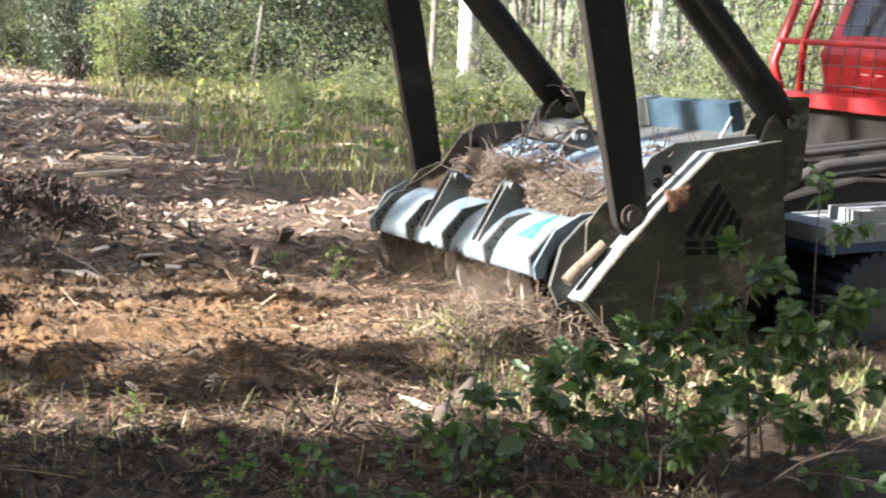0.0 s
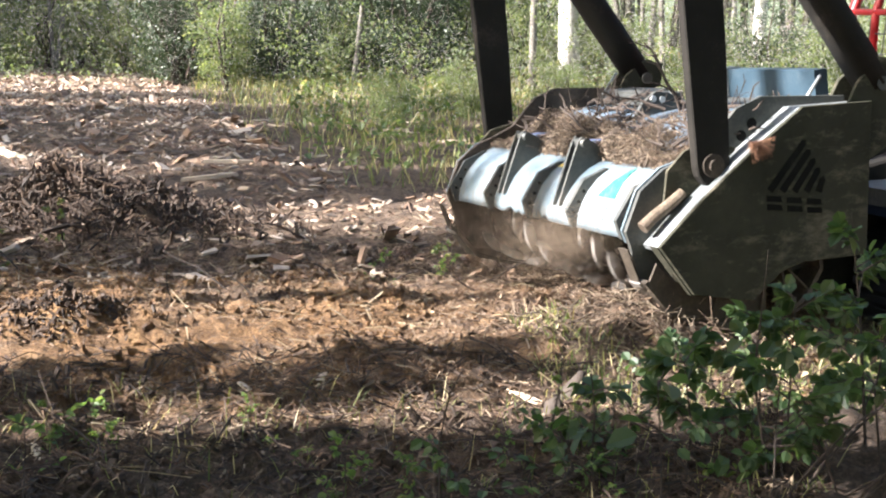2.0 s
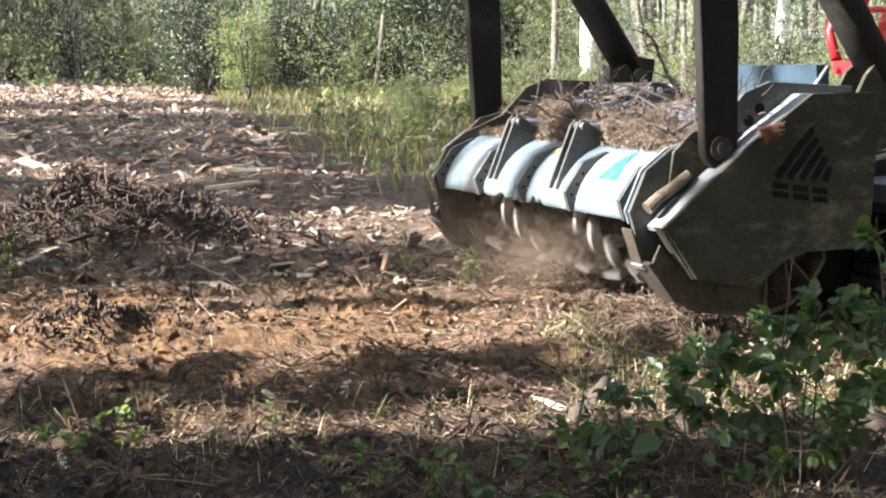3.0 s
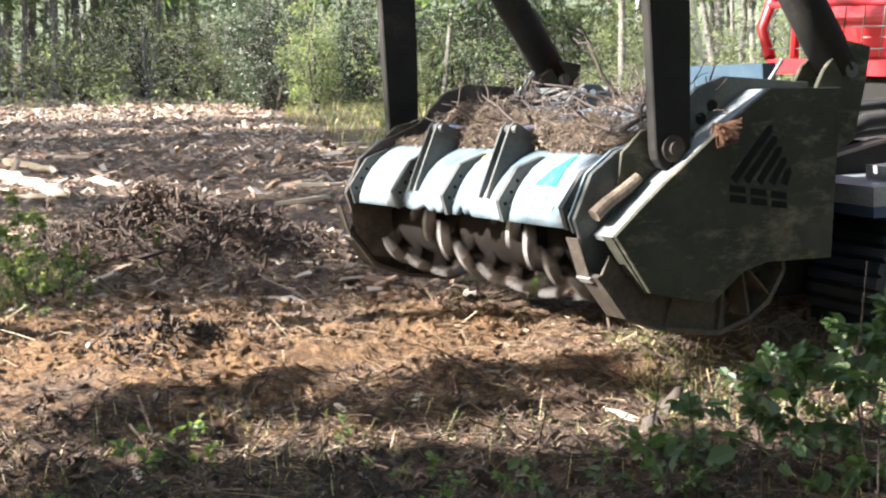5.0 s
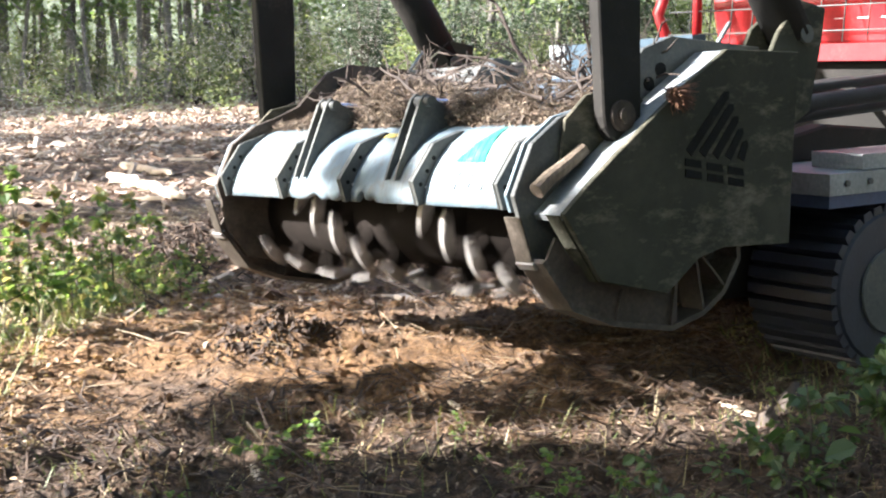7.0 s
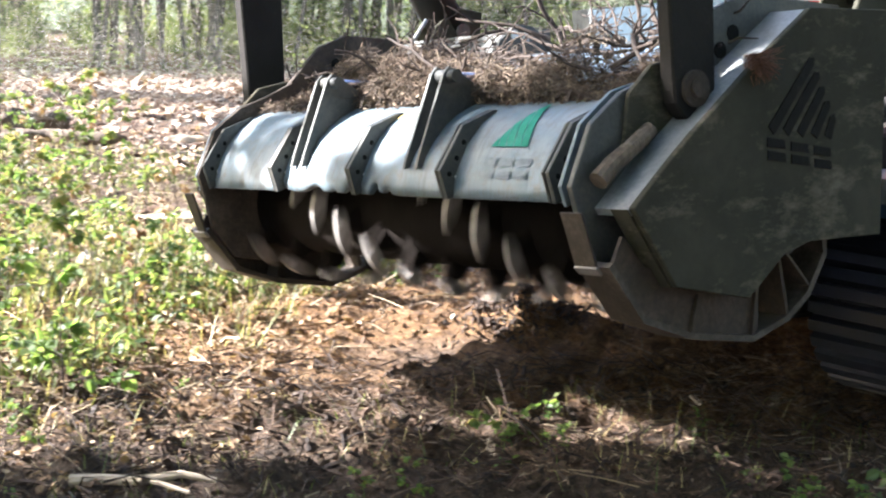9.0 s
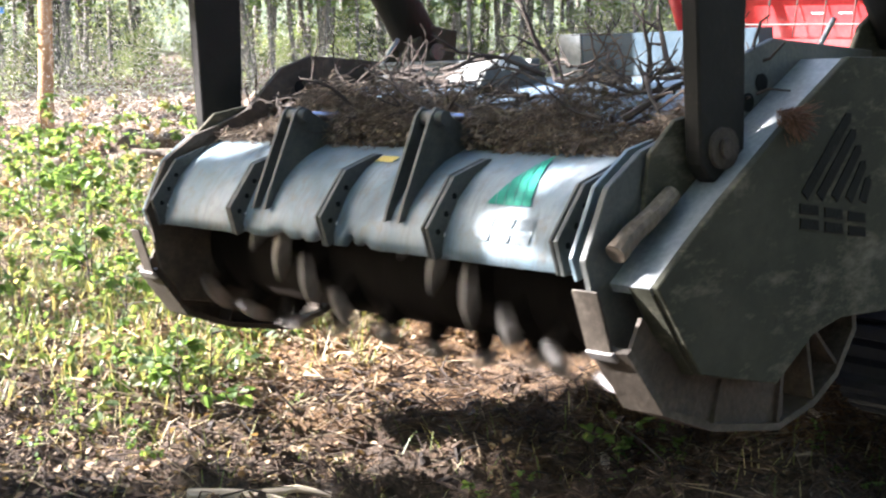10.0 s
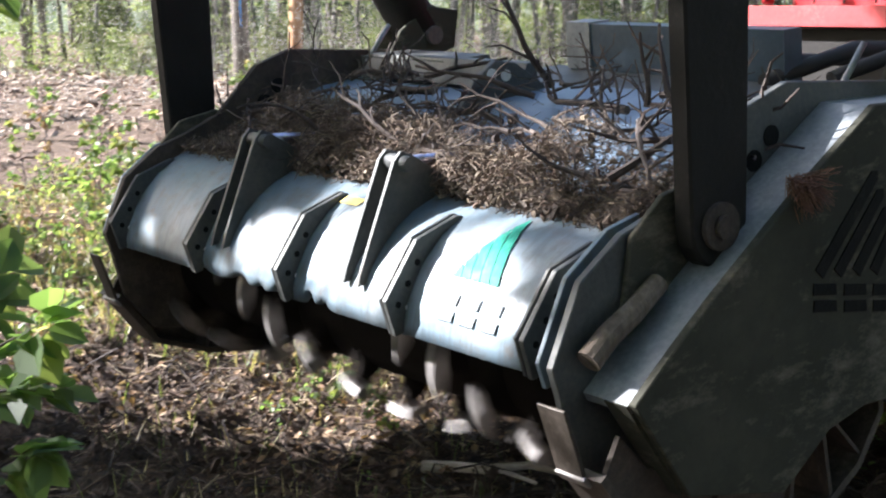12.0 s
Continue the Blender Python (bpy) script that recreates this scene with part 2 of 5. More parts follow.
NEEDLES = island("dead_needles", [(0.045, 0.030, 0.021), (0.10, 0.064, 0.042), (0.20, 0.14, 0.095), (0.065, 0.05, 0.036), (0.32, 0.25, 0.17), (0.028, 0.02, 0.014), (0.14, 0.10, 0.068), (0.075, 0.055, 0.04), (0.36, 0.29, 0.21)])
TWIGS = surface("grey_twigs", [(0.3, (0.020, 0.015, 0.012)), (0.5, (0.052, 0.038, 0.030)), (0.7, (0.12, 0.094, 0.075))], 9, 60, 0.85)
LEAF = leafy("shrub_leaves", [(0.075, 0.125, 0.045), (0.10, 0.165, 0.06), (0.14, 0.20, 0.075), (0.085, 0.14, 0.055), (0.18, 0.21, 0.075)], 0.6)
BUSH_LEAF = leafy("bush_leaves", [(0.032, 0.066, 0.026), (0.05, 0.092, 0.034), (0.075, 0.12, 0.045), (0.042, 0.076, 0.03), (0.10, 0.125, 0.05)], 0.42)
LEAF_YELLOW = leafy("yellow_green_leaves", [(0.13, 0.175, 0.065), (0.055, 0.095, 0.035), (0.10, 0.145, 0.055), (0.20, 0.215, 0.095), (0.07, 0.115, 0.045), (0.30, 0.25, 0.145)], 0.5)
LEAF_DARK = leafy("spruce_needles", [(0.018, 0.034, 0.016), (0.03, 0.05, 0.022), (0.04, 0.062, 0.026)], 0.15)
# greyed and paled: haze over the far woods is put into this colour
LEAF_FAR = leafy("hazed_woodland_leaves", [(0.085, 0.12, 0.065), (0.12, 0.16, 0.085), (0.17, 0.205, 0.11), (0.10, 0.135, 0.07), (0.22, 0.235, 0.13)], 0.5, 0.85)
LEAF_BROWN = leafy("browned_leaves", [(0.26, 0.16, 0.09), (0.36, 0.26, 0.16), (0.17, 0.11, 0.065), (0.30, 0.18, 0.10), (0.44, 0.36, 0.25)], 0.15, 0.8)
GRASS = leafy("grass_blades", [(0.09, 0.14, 0.04), (0.14, 0.18, 0.055), (0.26, 0.25, 0.10), (0.07, 0.115, 0.035), (0.42, 0.35, 0.19), (0.48, 0.42, 0.27)], 0.3)
BIRCH = surface("birch_bark", [(0.28, (0.05, 0.045, 0.04)), (0.4, (0.5, 0.48, 0.44)), (0.7, (0.78, 0.76, 0.72))], 5, 30, 0.75, 0.0, 0.4, stretch=(1, 1, 2.5))
BARK = surface("grey_bark", [(0.3, (0.05, 0.042, 0.034)), (0.5, (0.11, 0.095, 0.078)), (0.72, (0.22, 0.20, 0.17))], 8, 40, 0.9, 0.0, 0.8, 0.015, stretch=(1, 1, 0.3))
PALE_BARK = surface("aspen_bark", [(0.3, (0.07, 0.062, 0.05)), (0.5, (0.14, 0.13, 0.11)), (0.74, (0.25, 0.235, 0.205))], 6, 40, 0.85, 0.0, 0.5, stretch=(1, 1, 0.5))
# mud on steel, blackened so the colour carries the hood's shade
DRUM = surface("shade_black_mud_steel", [(0.3, (0.006, 0.005, 0.004)), (0.6, (0.014, 0.011, 0.009)), (0.8, (0.035, 0.027, 0.02))], 9, 60, 0.85, 0.0, 0.6)
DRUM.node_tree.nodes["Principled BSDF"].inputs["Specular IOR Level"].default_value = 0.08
STAKE = surface("weathered_pine", [(0.3, (0.20, 0.10, 0.05)), (0.5, (0.36, 0.20, 0.10)), (0.7, (0.46, 0.30, 0.18))], 8, 50, 0.85, stretch=(1, 1, 0.2))
DUST = dusty("airborne_dust", (0.60, 0.58, 0.52))
SOIL_DUST = dusty("soil_dust", (0.46, 0.36, 0.27))
TAPE = surface("blue_tape", [(0.3, (0.02, 0.18, 0.55)), (0.7, (0.05, 0.28, 0.7))], 8, 50, 0.5)


# ---- building helpers ----
def part(name, bm, material, parent=None, label=""):
    me = bpy.data.meshes.new(name)
    bm.to_mesh(me)
    bm.free()
    me.materials.append(material)
    ob = new(name, me)
    if parent:
        ob.parent = parent
    if label:
        ob["label"] = label
    return ob


def bulk(name, verts, faces, material, parent=None, label=""):
    me = bpy.data.meshes.new(name)
    me.from_pydata(verts, [], faces)
    me.materials.append(material)
    ob = new(name, me)
    if parent:
        ob.parent = parent
    if label:
        ob["label"] = label
    return ob


def empty(name, label, category, group="", kind=""):
    return tagged(new(name), label, category, group, kind)


def bevel(bm, width=0.004, segments=1):
    bmesh.ops.bevel(bm, geom=[e for e in bm.edges if e.is_manifold and e.calc_face_angle(0) > 0.5], offset=width, segments=segments, affect="EDGES", profile=0.5)
    return bm


def box(bm, x0, x1, y0, y1, z0, z1):
    v = [bm.verts.new(c) for c in ((x0, y0, z0), (x1, y0, z0), (x1, y1, z0), (x0, y1, z0), (x0, y0, z1), (x1, y0, z1), (x1, y1, z1), (x0, y1, z1))]
    for f in ((3, 2, 1, 0), (4, 5, 6, 7), (0, 1, 5, 4), (1, 2, 6, 5), (2, 3, 7, 6), (3, 0, 4, 7)):
        bm.faces.new([v[i] for i in f])
    return bm


def slab(bm, outline, x0, x1):
    """A plate of that outline in y and z, from x0 to x1."""
    a = [bm.verts.new((x0, y, z)) for y, z in outline]
    b = [bm.verts.new((x1, y, z)) for y, z in outline]
    n = len(outline)
    faces = [bm.faces.new(a), bm.faces.new(b)]
    faces += [bm.faces.new((a[i], a[(i + 1) % n], b[(i + 1) % n], b[i])) for i in range(n)]
    bmesh.ops.recalc_face_normals(bm, faces=faces)
    return bm


def tube(bm, path, radius, sides=8, cap=True):
    """A round bar along a path; radius may be one number or one for each point."""
    rings = []
    path = [Vector(p) for p in path]
    for i, p in enumerate(path):
        d = (path[min(i + 1, len(path) - 1)] - path[max(i - 1, 0)]).normalized()
        u = d.cross(Vector((0, 0, 1)) if abs(d.z) < 0.9 else Vector((1, 0, 0))).normalized()
        v = d.cross(u)
        r = radius[i] if isinstance(radius, (list, tuple)) else radius
        rings.append([bm.verts.new(p + (u * math.cos(a) + v * math.sin(a)) * r) for a in (2 * math.pi * k / sides for k in range(sides))])
    for a, b in zip(rings, rings[1:]):
        for k in range(sides):
            f = bm.faces.new((a[k], b[k], b[(k + 1) % sides], a[(k + 1) % sides]))
            f.smooth = True
    if cap:
        bm.faces.new(rings[0])
        bm.faces.new(rings[-1][::-1])
    return bm


class Heap:
    """Loose pieces gathered into one mesh."""

    def __init__(self):
        self.v, self.f = [], []

    def add(self, verts, faces):
        n = len(self.v)
        self.v += [tuple(p) for p in verts]
        self.f += [tuple(i + n for i in f) for f in faces]

    def chip(self, p, size, m):
        a, b, c = size
        pts = [(-a, -b, -c), (a, -b * 0.7, -c), (a * 1.1, b * 0.6, -c), (-a * 0.8, b, -c), (-a * 0.9, -b * 0.8, c), (a * 0.8, -b * 0.6, c), (a, b * 0.5, c * 1.3), (-a, b * 0.8, c)]
        self.add([p + m @ Vector(q) for q in pts], ((3, 2, 1, 0), (4, 5, 6, 7), (0, 1, 5, 4), (1, 2, 6, 5), (2, 3, 7, 6), (3, 0, 4, 7)))

    def stick(self, points, r0, r1, sides=4):
        pts = [Vector(q) for q in points]
        vs = []
        for i, p in enumerate(pts):
            d = (pts[min(i + 1, len(pts) - 1)] - pts[max(0, i - 1)]).normalized()
            u = d.cross(Vector((0.3, 0.2, 1)) if abs(d.z) < 0.9 else Vector((1, 0, 0))).normalized()
            w = d.cross(u)
            r = r0 + (r1 - r0) * i / (len(pts) - 1)
            vs += [p + (u * math.cos(a) + w * math.sin(a)) * r for a in (2 * math.pi * k / sides for k in range(sides))]
        fs = [(i * sides + k, i * sides + (k + 1) % sides, (i + 1) * sides + (k + 1) % sides, (i + 1) * sides + k) for i in range(len(pts) - 1) for k in range(sides)]
        self.add(vs, fs + [tuple(range(sides)), tuple(range(len(vs) - 1, len(vs) - sides - 1, -1))])

    def blade(self, p, d, length, width, droop):
        side = d.cross(Vector((0, 0, 1)))
        side = side.normalized() * width if side.length > 1e-4 else Vector((width, 0, 0))
        mid, tip = p + d * length * 0.6, p + d * length + Vector((0, 0, -droop))
        self.add([p - side, p + side, mid + side * 0.7, mid - side * 0.7, tip], ((0, 1, 2, 3), (3, 2, 4)))

    def leaf(self, p, d, up, length, width):
        """A folded leaf with a stem end, belly and tip."""
        s = d.cross(up).normalized()
        n = s.cross(d).normalized()
        w = width / 2
        f = n * w * 0.35
        self.add([p, p + d * length * 0.24 + s * w * 0.86 + f, p + d * length * 0.62 + s * w * 0.90 + f, p + d * length, p + d * length * 0.62 - s * w * 0.90 + f, p + d * length * 0.24 - s * w * 0.86 + f],
                 ((0, 1, 2, 3), (0, 3, 4, 5)))

    def small_leaf(self, p, d, up, length, width):
        """A leaf too far off to show its fold."""
        s = d.cross(up).normalized() * width / 2
        self.add([p, p + d * length * 0.5 + s, p + d * length, p + d * length * 0.5 - s], ((0, 1, 2), (0, 2, 3)))

    def done(self, name, material, parent=None, label=""):
        return bulk(name, self.v, self.f, material, parent, label)


def rnd(a, b):
    return random.uniform(a, b)


def any_turn(tilt=0.5):
    return Euler((random.gauss(0, tilt), random.gauss(0, tilt), rnd(0, 6.283))).to_matrix()


def some_way():
    a, z = rnd(0, 6.283), rnd(-1, 1)
    r = math.sqrt(1 - z * z)
    return Vector((r * math.cos(a), r * math.sin(a), z))


# ---- the ground: torn soil with low mounds, flat out to the woods ----
def ground_z(x, y):
    near = max(0.0, 1 - max(0.0, math.hypot(x, y) - 14) / 16)
    z = 0.10 * near * noise.noise((x * 0.35 + 3.1, y * 0.35, 0.2))
    z += near * (0.06 * noise.noise((x * 1.3, y * 1.3, 4.0)) + 0.045 * noise.noise((x * 4.1, y * 4.1, 7.0)))
    if near > 0.3:
        z += 0.034 * noise.noise((x * 11, y * 11, 1.0)) + 0.014 * noise.noise((x * 27, y * 27, 2.0))
    # the low orange bank that the machine has just scraped
    u, v = (x + 1.3) / 2.4, (y - 7.2) / 1.3
    z += 0.13 * math.exp(-(u * u + v * v))
    # rough unscraped soil close by
    if 3 < y < 6.6:
        k = min(1, 6.6 - y)
        z += k * (0.11 * max(0, noise.noise((x * 1.9, y * 2.6, 5.0))) + 0.10 * abs(noise.noise((x * 4.4, y * 5.2, 6.0))) - 0.02 + 0.05 * noise.noise((x * 9, y * 10, 3.0)))
    # soil pushed up beside the head's first stand
    u, v = (x - 1.75) / 0.42, (y - 6.9) / 0.30
    z += 0.20 * math.exp(-(u * u + v * v)) * (1 + 0.6 * noise.noise((x * 6, y * 6, 9.0)))
    # the heap of torn roots and bark
    u, v = (x + 1.4) / 0.85, (y - 10.9) / 0.7
    z += 0.30 * math.exp(-(u * u + v * v) * 1.3) * (1 + 0.5 * noise.noise((x * 3, y * 3, 9.0)))
    # a dark clod turned up on the bank, and smaller ones round it
    for cx, cy, k in ((-0.98, 6.92, 0.13), (-0.72, 6.80, 0.07), (0.30, 6.45, 0.06), (-1.9, 7.0, 0.06)):
        u, v = (x - cx) / 0.26, (y - cy) / 0.17
        z += k * math.exp(-(u * u + v * v)) * (1 + 0.9 * noise.noise((x * 9, y * 9, 9.0)))
    far = math.hypot(x, y)
    z += 0.35 * max(0, min(1, (far - 18) / 30)) * (noise.noise((x * 0.06, y * 0.06, 3.0)) + 0.6 * max(0, min(1, (4 - x) / 14)))
    return z


def spread(fine, coarse):
    return sorted(set([round(v, 4) for v in fine] + coarse))


def build_ground():
    xs = spread(np.arange(-8, 5, 0.055), [-3000, -900, -300, -160, -110, -80, -64, -52, -42, -34, -28, -23, -19, -16, -13.5, -11.5, -10, -9, 5.5, 6.2, 7, 8, 9.5, 11, 13, 15.5, 18.5, 22, 27, 33, 40, 52, 70, 110, 200, 700, 3000])
    ys = spread(list(np.arange(2.6, 12, 0.05)) + list(np.arange(12, 26, 0.16)), [-3000, -600, -200, -90, -50, -30, -20, -13, -9, -6, -4, -2.5, -1, 0, 1, 2, 27, 28.5, 30, 32, 34, 36, 39, 42, 46, 51, 58, 68, 84, 110, 160, 300, 900, 3000])
    verts = [(x, y, ground_z(x, y)) for y in ys for x in xs]
    w = len(xs)
    faces = [(j * w + i, j * w + i + 1, (j + 1) * w + i + 1, (j + 1) * w + i) for j in range(len(ys) - 1) for i in range(w - 1)]
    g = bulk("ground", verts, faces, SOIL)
    for p in g.data.polygons:
        p.use_smooth = True
    tagged(g, "torn brown and orange forest soil, freshly mulched and uneven", "ground", kind="structure")


build_ground()


def on_ground(x, y, up=0.0):
    return Vector((x, y, ground_z(x, y) + up))


def in_view(near, far, left=-34, right=21):
    """A place on the ground seen from the eye, evenly spread by area."""
    a, r = radians(rnd(left, right)), math.sqrt(rnd(near * near, far * far))
    return r * math.sin(a), r * math.cos(a)


def mulch():
    """Wood chips: large pale ones on the strip in the middle distance, small dark ones close by."""
    random.seed(11)
    h = Heap()
    for _ in range(19000):
        x, y = in_view(8.5, 37, -26, 10)
        if x > 0.9 - (y - 13) * 0.16 and y > 13:
            continue
        s = rnd(0.45, 1.0) * (1.0 + 0.035 * (y - 8)) * (2.2 if random.random() < 0.08 else 1.0)
        h.chip(on_ground(x, y, 0.012), (0.055 * s, 0.016 * s * rnd(0.6, 1.8), 0.006 * s), any_turn(0.35))
    for _ in range(6000):
        x, y = in_view(13, 40, -43, -17)
        s = rnd(0.5, 1.2) * (1.0 + 0.04 * (y - 8)) * (2.2 if random.random() < 0.05 else 1.0)
        h.chip(on_ground(x, y, 0.012), (0.05 * s, 0.018 * s, 0.006 * s), any_turn(0.35))
    tagged(h.done("wood_chips", CHIPS), "brown and pale shredded wood chips strewn on soil", "wood chips", kind="stuff")
    h = Heap()
    for _ in range(17000):
        x, y = in_view(3.7, 10, -46, 21)
        if ((x + 1.4) / 2.2) ** 2 + ((y - 7.2) / 1.2) ** 2 < 1 and random.random() < 0.65:
            continue
        s = rnd(0.35, 1.0) * (1.8 if random.random() < 0.03 else 1.0)
        h.chip(on_ground(x, y, 0.006), (0.022 * s, 0.006 * s, 0.003 * s), any_turn(0.45))
    for _ in range(5000):
        x, y = in_view(3.8, 11, -45, 21)
        p, d = on_ground(x, y, 0.008), any_turn(0.35) @ Vector((1, 0, 0))
        n = rnd(0.02, 0.06)
        h.stick([p - d * n, p + Vector((0, 0, rnd(0, 0.02))) + some_way() * 0.008, p + d * n], 0.0016, 0.001, 3)
    for _ in range(16000):
        x, y = in_view(4.0, 6.4, -44, 21) if random.random() < 0.55 else in_view(5.5, 9, -40, 15)
        if ((x + 1.4) / 2.2) ** 2 + ((y - 7.2) / 1.2) ** 2 < 1 and random.random() < 0.6:
            continue
        p, d = on_ground(x, y, rnd(0.002, 0.02)), any_turn(0.5) @ Vector((1, 0, 0))
        n = rnd(0.01, 0.05)
        h.stick([p - d * n, p + some_way() * 0.006, p + d * n], rnd(0.001, 0.003), 0.001, 3)
    tagged(h.done("small_wood_chips", NEAR_CHIPS), "small dark brown chips and root fibres on soil", "wood chips", kind="stuff")
    h = Heap()
    for _ in range(1900):
        x, y = in_view(3.8, 12, -45, 21)
        p, d = on_ground(x, y, 0.012), any_turn(0.3) @ Vector((1, 0, 0))
        n = rnd(0.04, 0.14)
        h.stick([p - d * n, p + Vector((0, 0, rnd(0, 0.015))), p + d * n], rnd(0.0015, 0.004), 0.0015, 3)
    for _ in range(7000):
        x, y = rnd(-8.5, -1.9), rnd(5.0, 14)
        p, d = on_ground(x, y, rnd(0.01, 0.05)), any_turn(0.4) @ Vector((1, 0, 0))
        n = rnd(0.03, 0.12)
        h.stick([p - d * n, p + Vector((0, 0, rnd(0, 0.03))), p + d * n], rnd(0.002, 0.005), 0.0015, 3)
    tagged(h.done("dry_stalks", STRAW), "dry pale stalks and splinters lying on soil", "dry stalks", kind="stuff")
    h = Heap()
    for _ in range(7500):
        a, r = rnd(0, 6.283), abs(random.gauss(0, 0.62))
        x, y = -1.4 + r * 1.2 * math.cos(a), 10.85 + r * 0.9 * math.sin(a)
        s = rnd(0.25, 1.0) * (2.0 if random.random() < 0.05 else 1)
        h.chip(on_ground(x, y, rnd(0.0, 0.10)), (0.05 * s, 0.008 * s, 0.006 * s), any_turn(0.8))
    for _ in range(500):
        a, r = rnd(0, 6.283), abs(random.gauss(0, 0.55))
        x, y = -1.4 + r * 1.2 * math.cos(a), 10.85 + r * 0.9 * math.sin(a)
        p, d = on_ground(x, y, rnd(0.02, 0.1)), any_turn(0.5) @ Vector((1, 0, 0))
        n = rnd(0.06, 0.2)
        h.stick([p - d * n, p + some_way() * 0.03, p + d * n], rnd(0.003, 0.009), 0.002, 4)
    for _ in range(700):
        x, y = random.gauss(-0.95, 0.16), random.gauss(6.86, 0.10)
        s = rnd(0.2, 0.7)
        h.chip(on_ground(x, y, rnd(0.0, 0.02)), (0.035 * s, 0.011 * s, 0.008 * s), any_turn(0.7))
    tagged(h.done("torn_root_heap", DARK_BITS), "dark heap of torn roots and bark on soil", "brush heap", kind="stuff")
    h = Heap()
    for _ in range(5200):
        x, y = in_view(3.8, 16, -44, 21)
        k = rnd(0.3, 1.0) ** 2
        h.chip(on_ground(x, y, 0.0), (0.022 * k, 0.02 * k, 0.014 * k), any_turn(0.9))
    for _ in range(22000):
        x, y = in_view(4.0, 9.8, -44, 20)
        if noise.noise((x * 1.4, y * 1.4, 12)) < -0.2:
            continue
        k, p = 0.032 * rnd(0.4, 1.0) ** 2, on_ground(x, y, 0.002)
        ways = [any_turn(1.2) @ Vector(v) for v in ((1, 0, 0), (0, 1, 0), (-1, 0, 0), (0, -1, 0))] + [Vector((0, 0, 0.8)), Vector((0, 0, -0.8))]
        h.add([p + v * k * rnd(0.6, 1.3) for v in ways], [(0, 1, 4), (1, 2, 4), (2, 3, 4), (3, 0, 4), (1, 0, 5), (2, 1, 5), (3, 2, 5), (0, 3, 5)])
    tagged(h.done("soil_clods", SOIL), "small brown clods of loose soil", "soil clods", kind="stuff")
    h = Heap()
    for _ in range(700):
        x, y = random.gauss(1.75, 0.30), random.gauss(6.85, 0.2)
        p, d = on_ground(x, y, rnd(0.0, 0.05)), any_turn(0.6) @ Vector((1, 0, 0))
        n = rnd(0.03, 0.12)
        h.stick([p - d * n, p + Vector((0, 0, rnd(0, 0.02))), p + d * n], rnd(0.002, 0.005), 0.001, 4)
    tagged(h.done("torn_roots", NEEDLES), "torn fine roots on freshly pushed-up soil", "roots", kind="stuff")
    h = Heap()
    for _ in range(5200):
        x, y = in_view(3.8, 6.5, -44, 21)
        p, d = on_ground(x, y, rnd(0.004, 0.03)), any_turn(0.4) @ Vector((1, 0, 0))
        n = rnd(0.02, 0.12) * (2.0 if random.random() < 0.06 else 1.0)
        h.stick([p - d * n, p + some_way() * 0.02 + Vector((0, 0, 0.01)), p + d * n], rnd(0.0015, 0.005), 0.0012, 4)
    for _ in range(1500):
        x, y = in_view(3.9, 6.4, -44, 20)
        k = rnd(0.2, 1.0)
        h.chip(on_ground(x, y, 0.006), (0.05 * k, 0.016 * k, 0.006 * k), any_turn(0.6))
    tagged(h.done("dark_litter", DARK_BITS), "dark twigs and bark bits strewn on shaded soil", "twigs", kind="stuff")
    # dead leaves over the green belt
    h = Heap()
    for _ in range(16000):
        x, y = rnd(-7.5, -1.7), rnd(4.4, 11)
        k = rnd(0.02, 0.045)
        h.leaf(on_ground(x, y, rnd(0.004, 0.03)), any_turn(0.4) @ Vector((1, 0, 0)), (some_way() * 0.5 + Vector((0, 0, 1))).normalized(), k, k * 0.7)
    tagged(h.done("dead_leaves", LEAF_BROWN), "curled brown dead leaves on the soil", "leaf litter", kind="stuff")
    # long torn splinters of pale wood
    for i in range(70):
        x, y = (rnd(-5.0, -2.4), rnd(10.5, 15)) if i < 14 else in_view(9, 24, -18, 8) if i < 52 else in_view(5, 9)
        h = Heap()
        d = Euler((0, rnd(-0.12, 0.12), rnd(-0.6, 0.6) if i < 52 else rnd(0, 6.28))).to_matrix()
        k = rnd(0.5, 1.3) * (0.55 if i >= 52 else 1)
        pts = [(-0.22, -0.022, 0), (0.05, -0.035, 0.004), (0.25, -0.006, 0), (0.20, 0.014, 0.006), (0.0, 0.030, 0), (-0.19, 0.024, 0)]
        top = [(px * 0.96, py * 0.8, pz + 0.028) for px, py, pz in pts]
        base = on_ground(x, y, 0.004)
        h.add([base + d @ (Vector(q) * k) for q in pts + top], [tuple(range(5, -1, -1)), tuple(range(6, 12))] + [(j, (j + 1) % 6, 6 + (j + 1) % 6, 6 + j) for j in range(6)])
        tagged(h.done("wood_splinter", PALE_WOOD if i % 3 else CUT_WOOD), "long torn splinter of pale wood lying on soil", "wood splinter", "splinters")
    # bare sticks in the ground
    for i in range(26):
        x, y = in_view(4.8, 9.5)
        p = on_ground(x, y, -0.01)
        h = Heap()
        n = rnd(0.12, 0.4)
        d = Vector((rnd(-1, 1), rnd(-0.6, 0.6), rnd(0.1, 0.9))).normalized()
        q = p + d * n * 0.5 + some_way() * 0.02
        h.stick([p, q, q + (d + some_way() * 0.3).normalized() * n * 0.5], 0.006, 0.0025, 5)
        tagged(h.done("stick", TWIGS), "thin bare stick standing out of the soil", "stick", "sticks")


mulch()


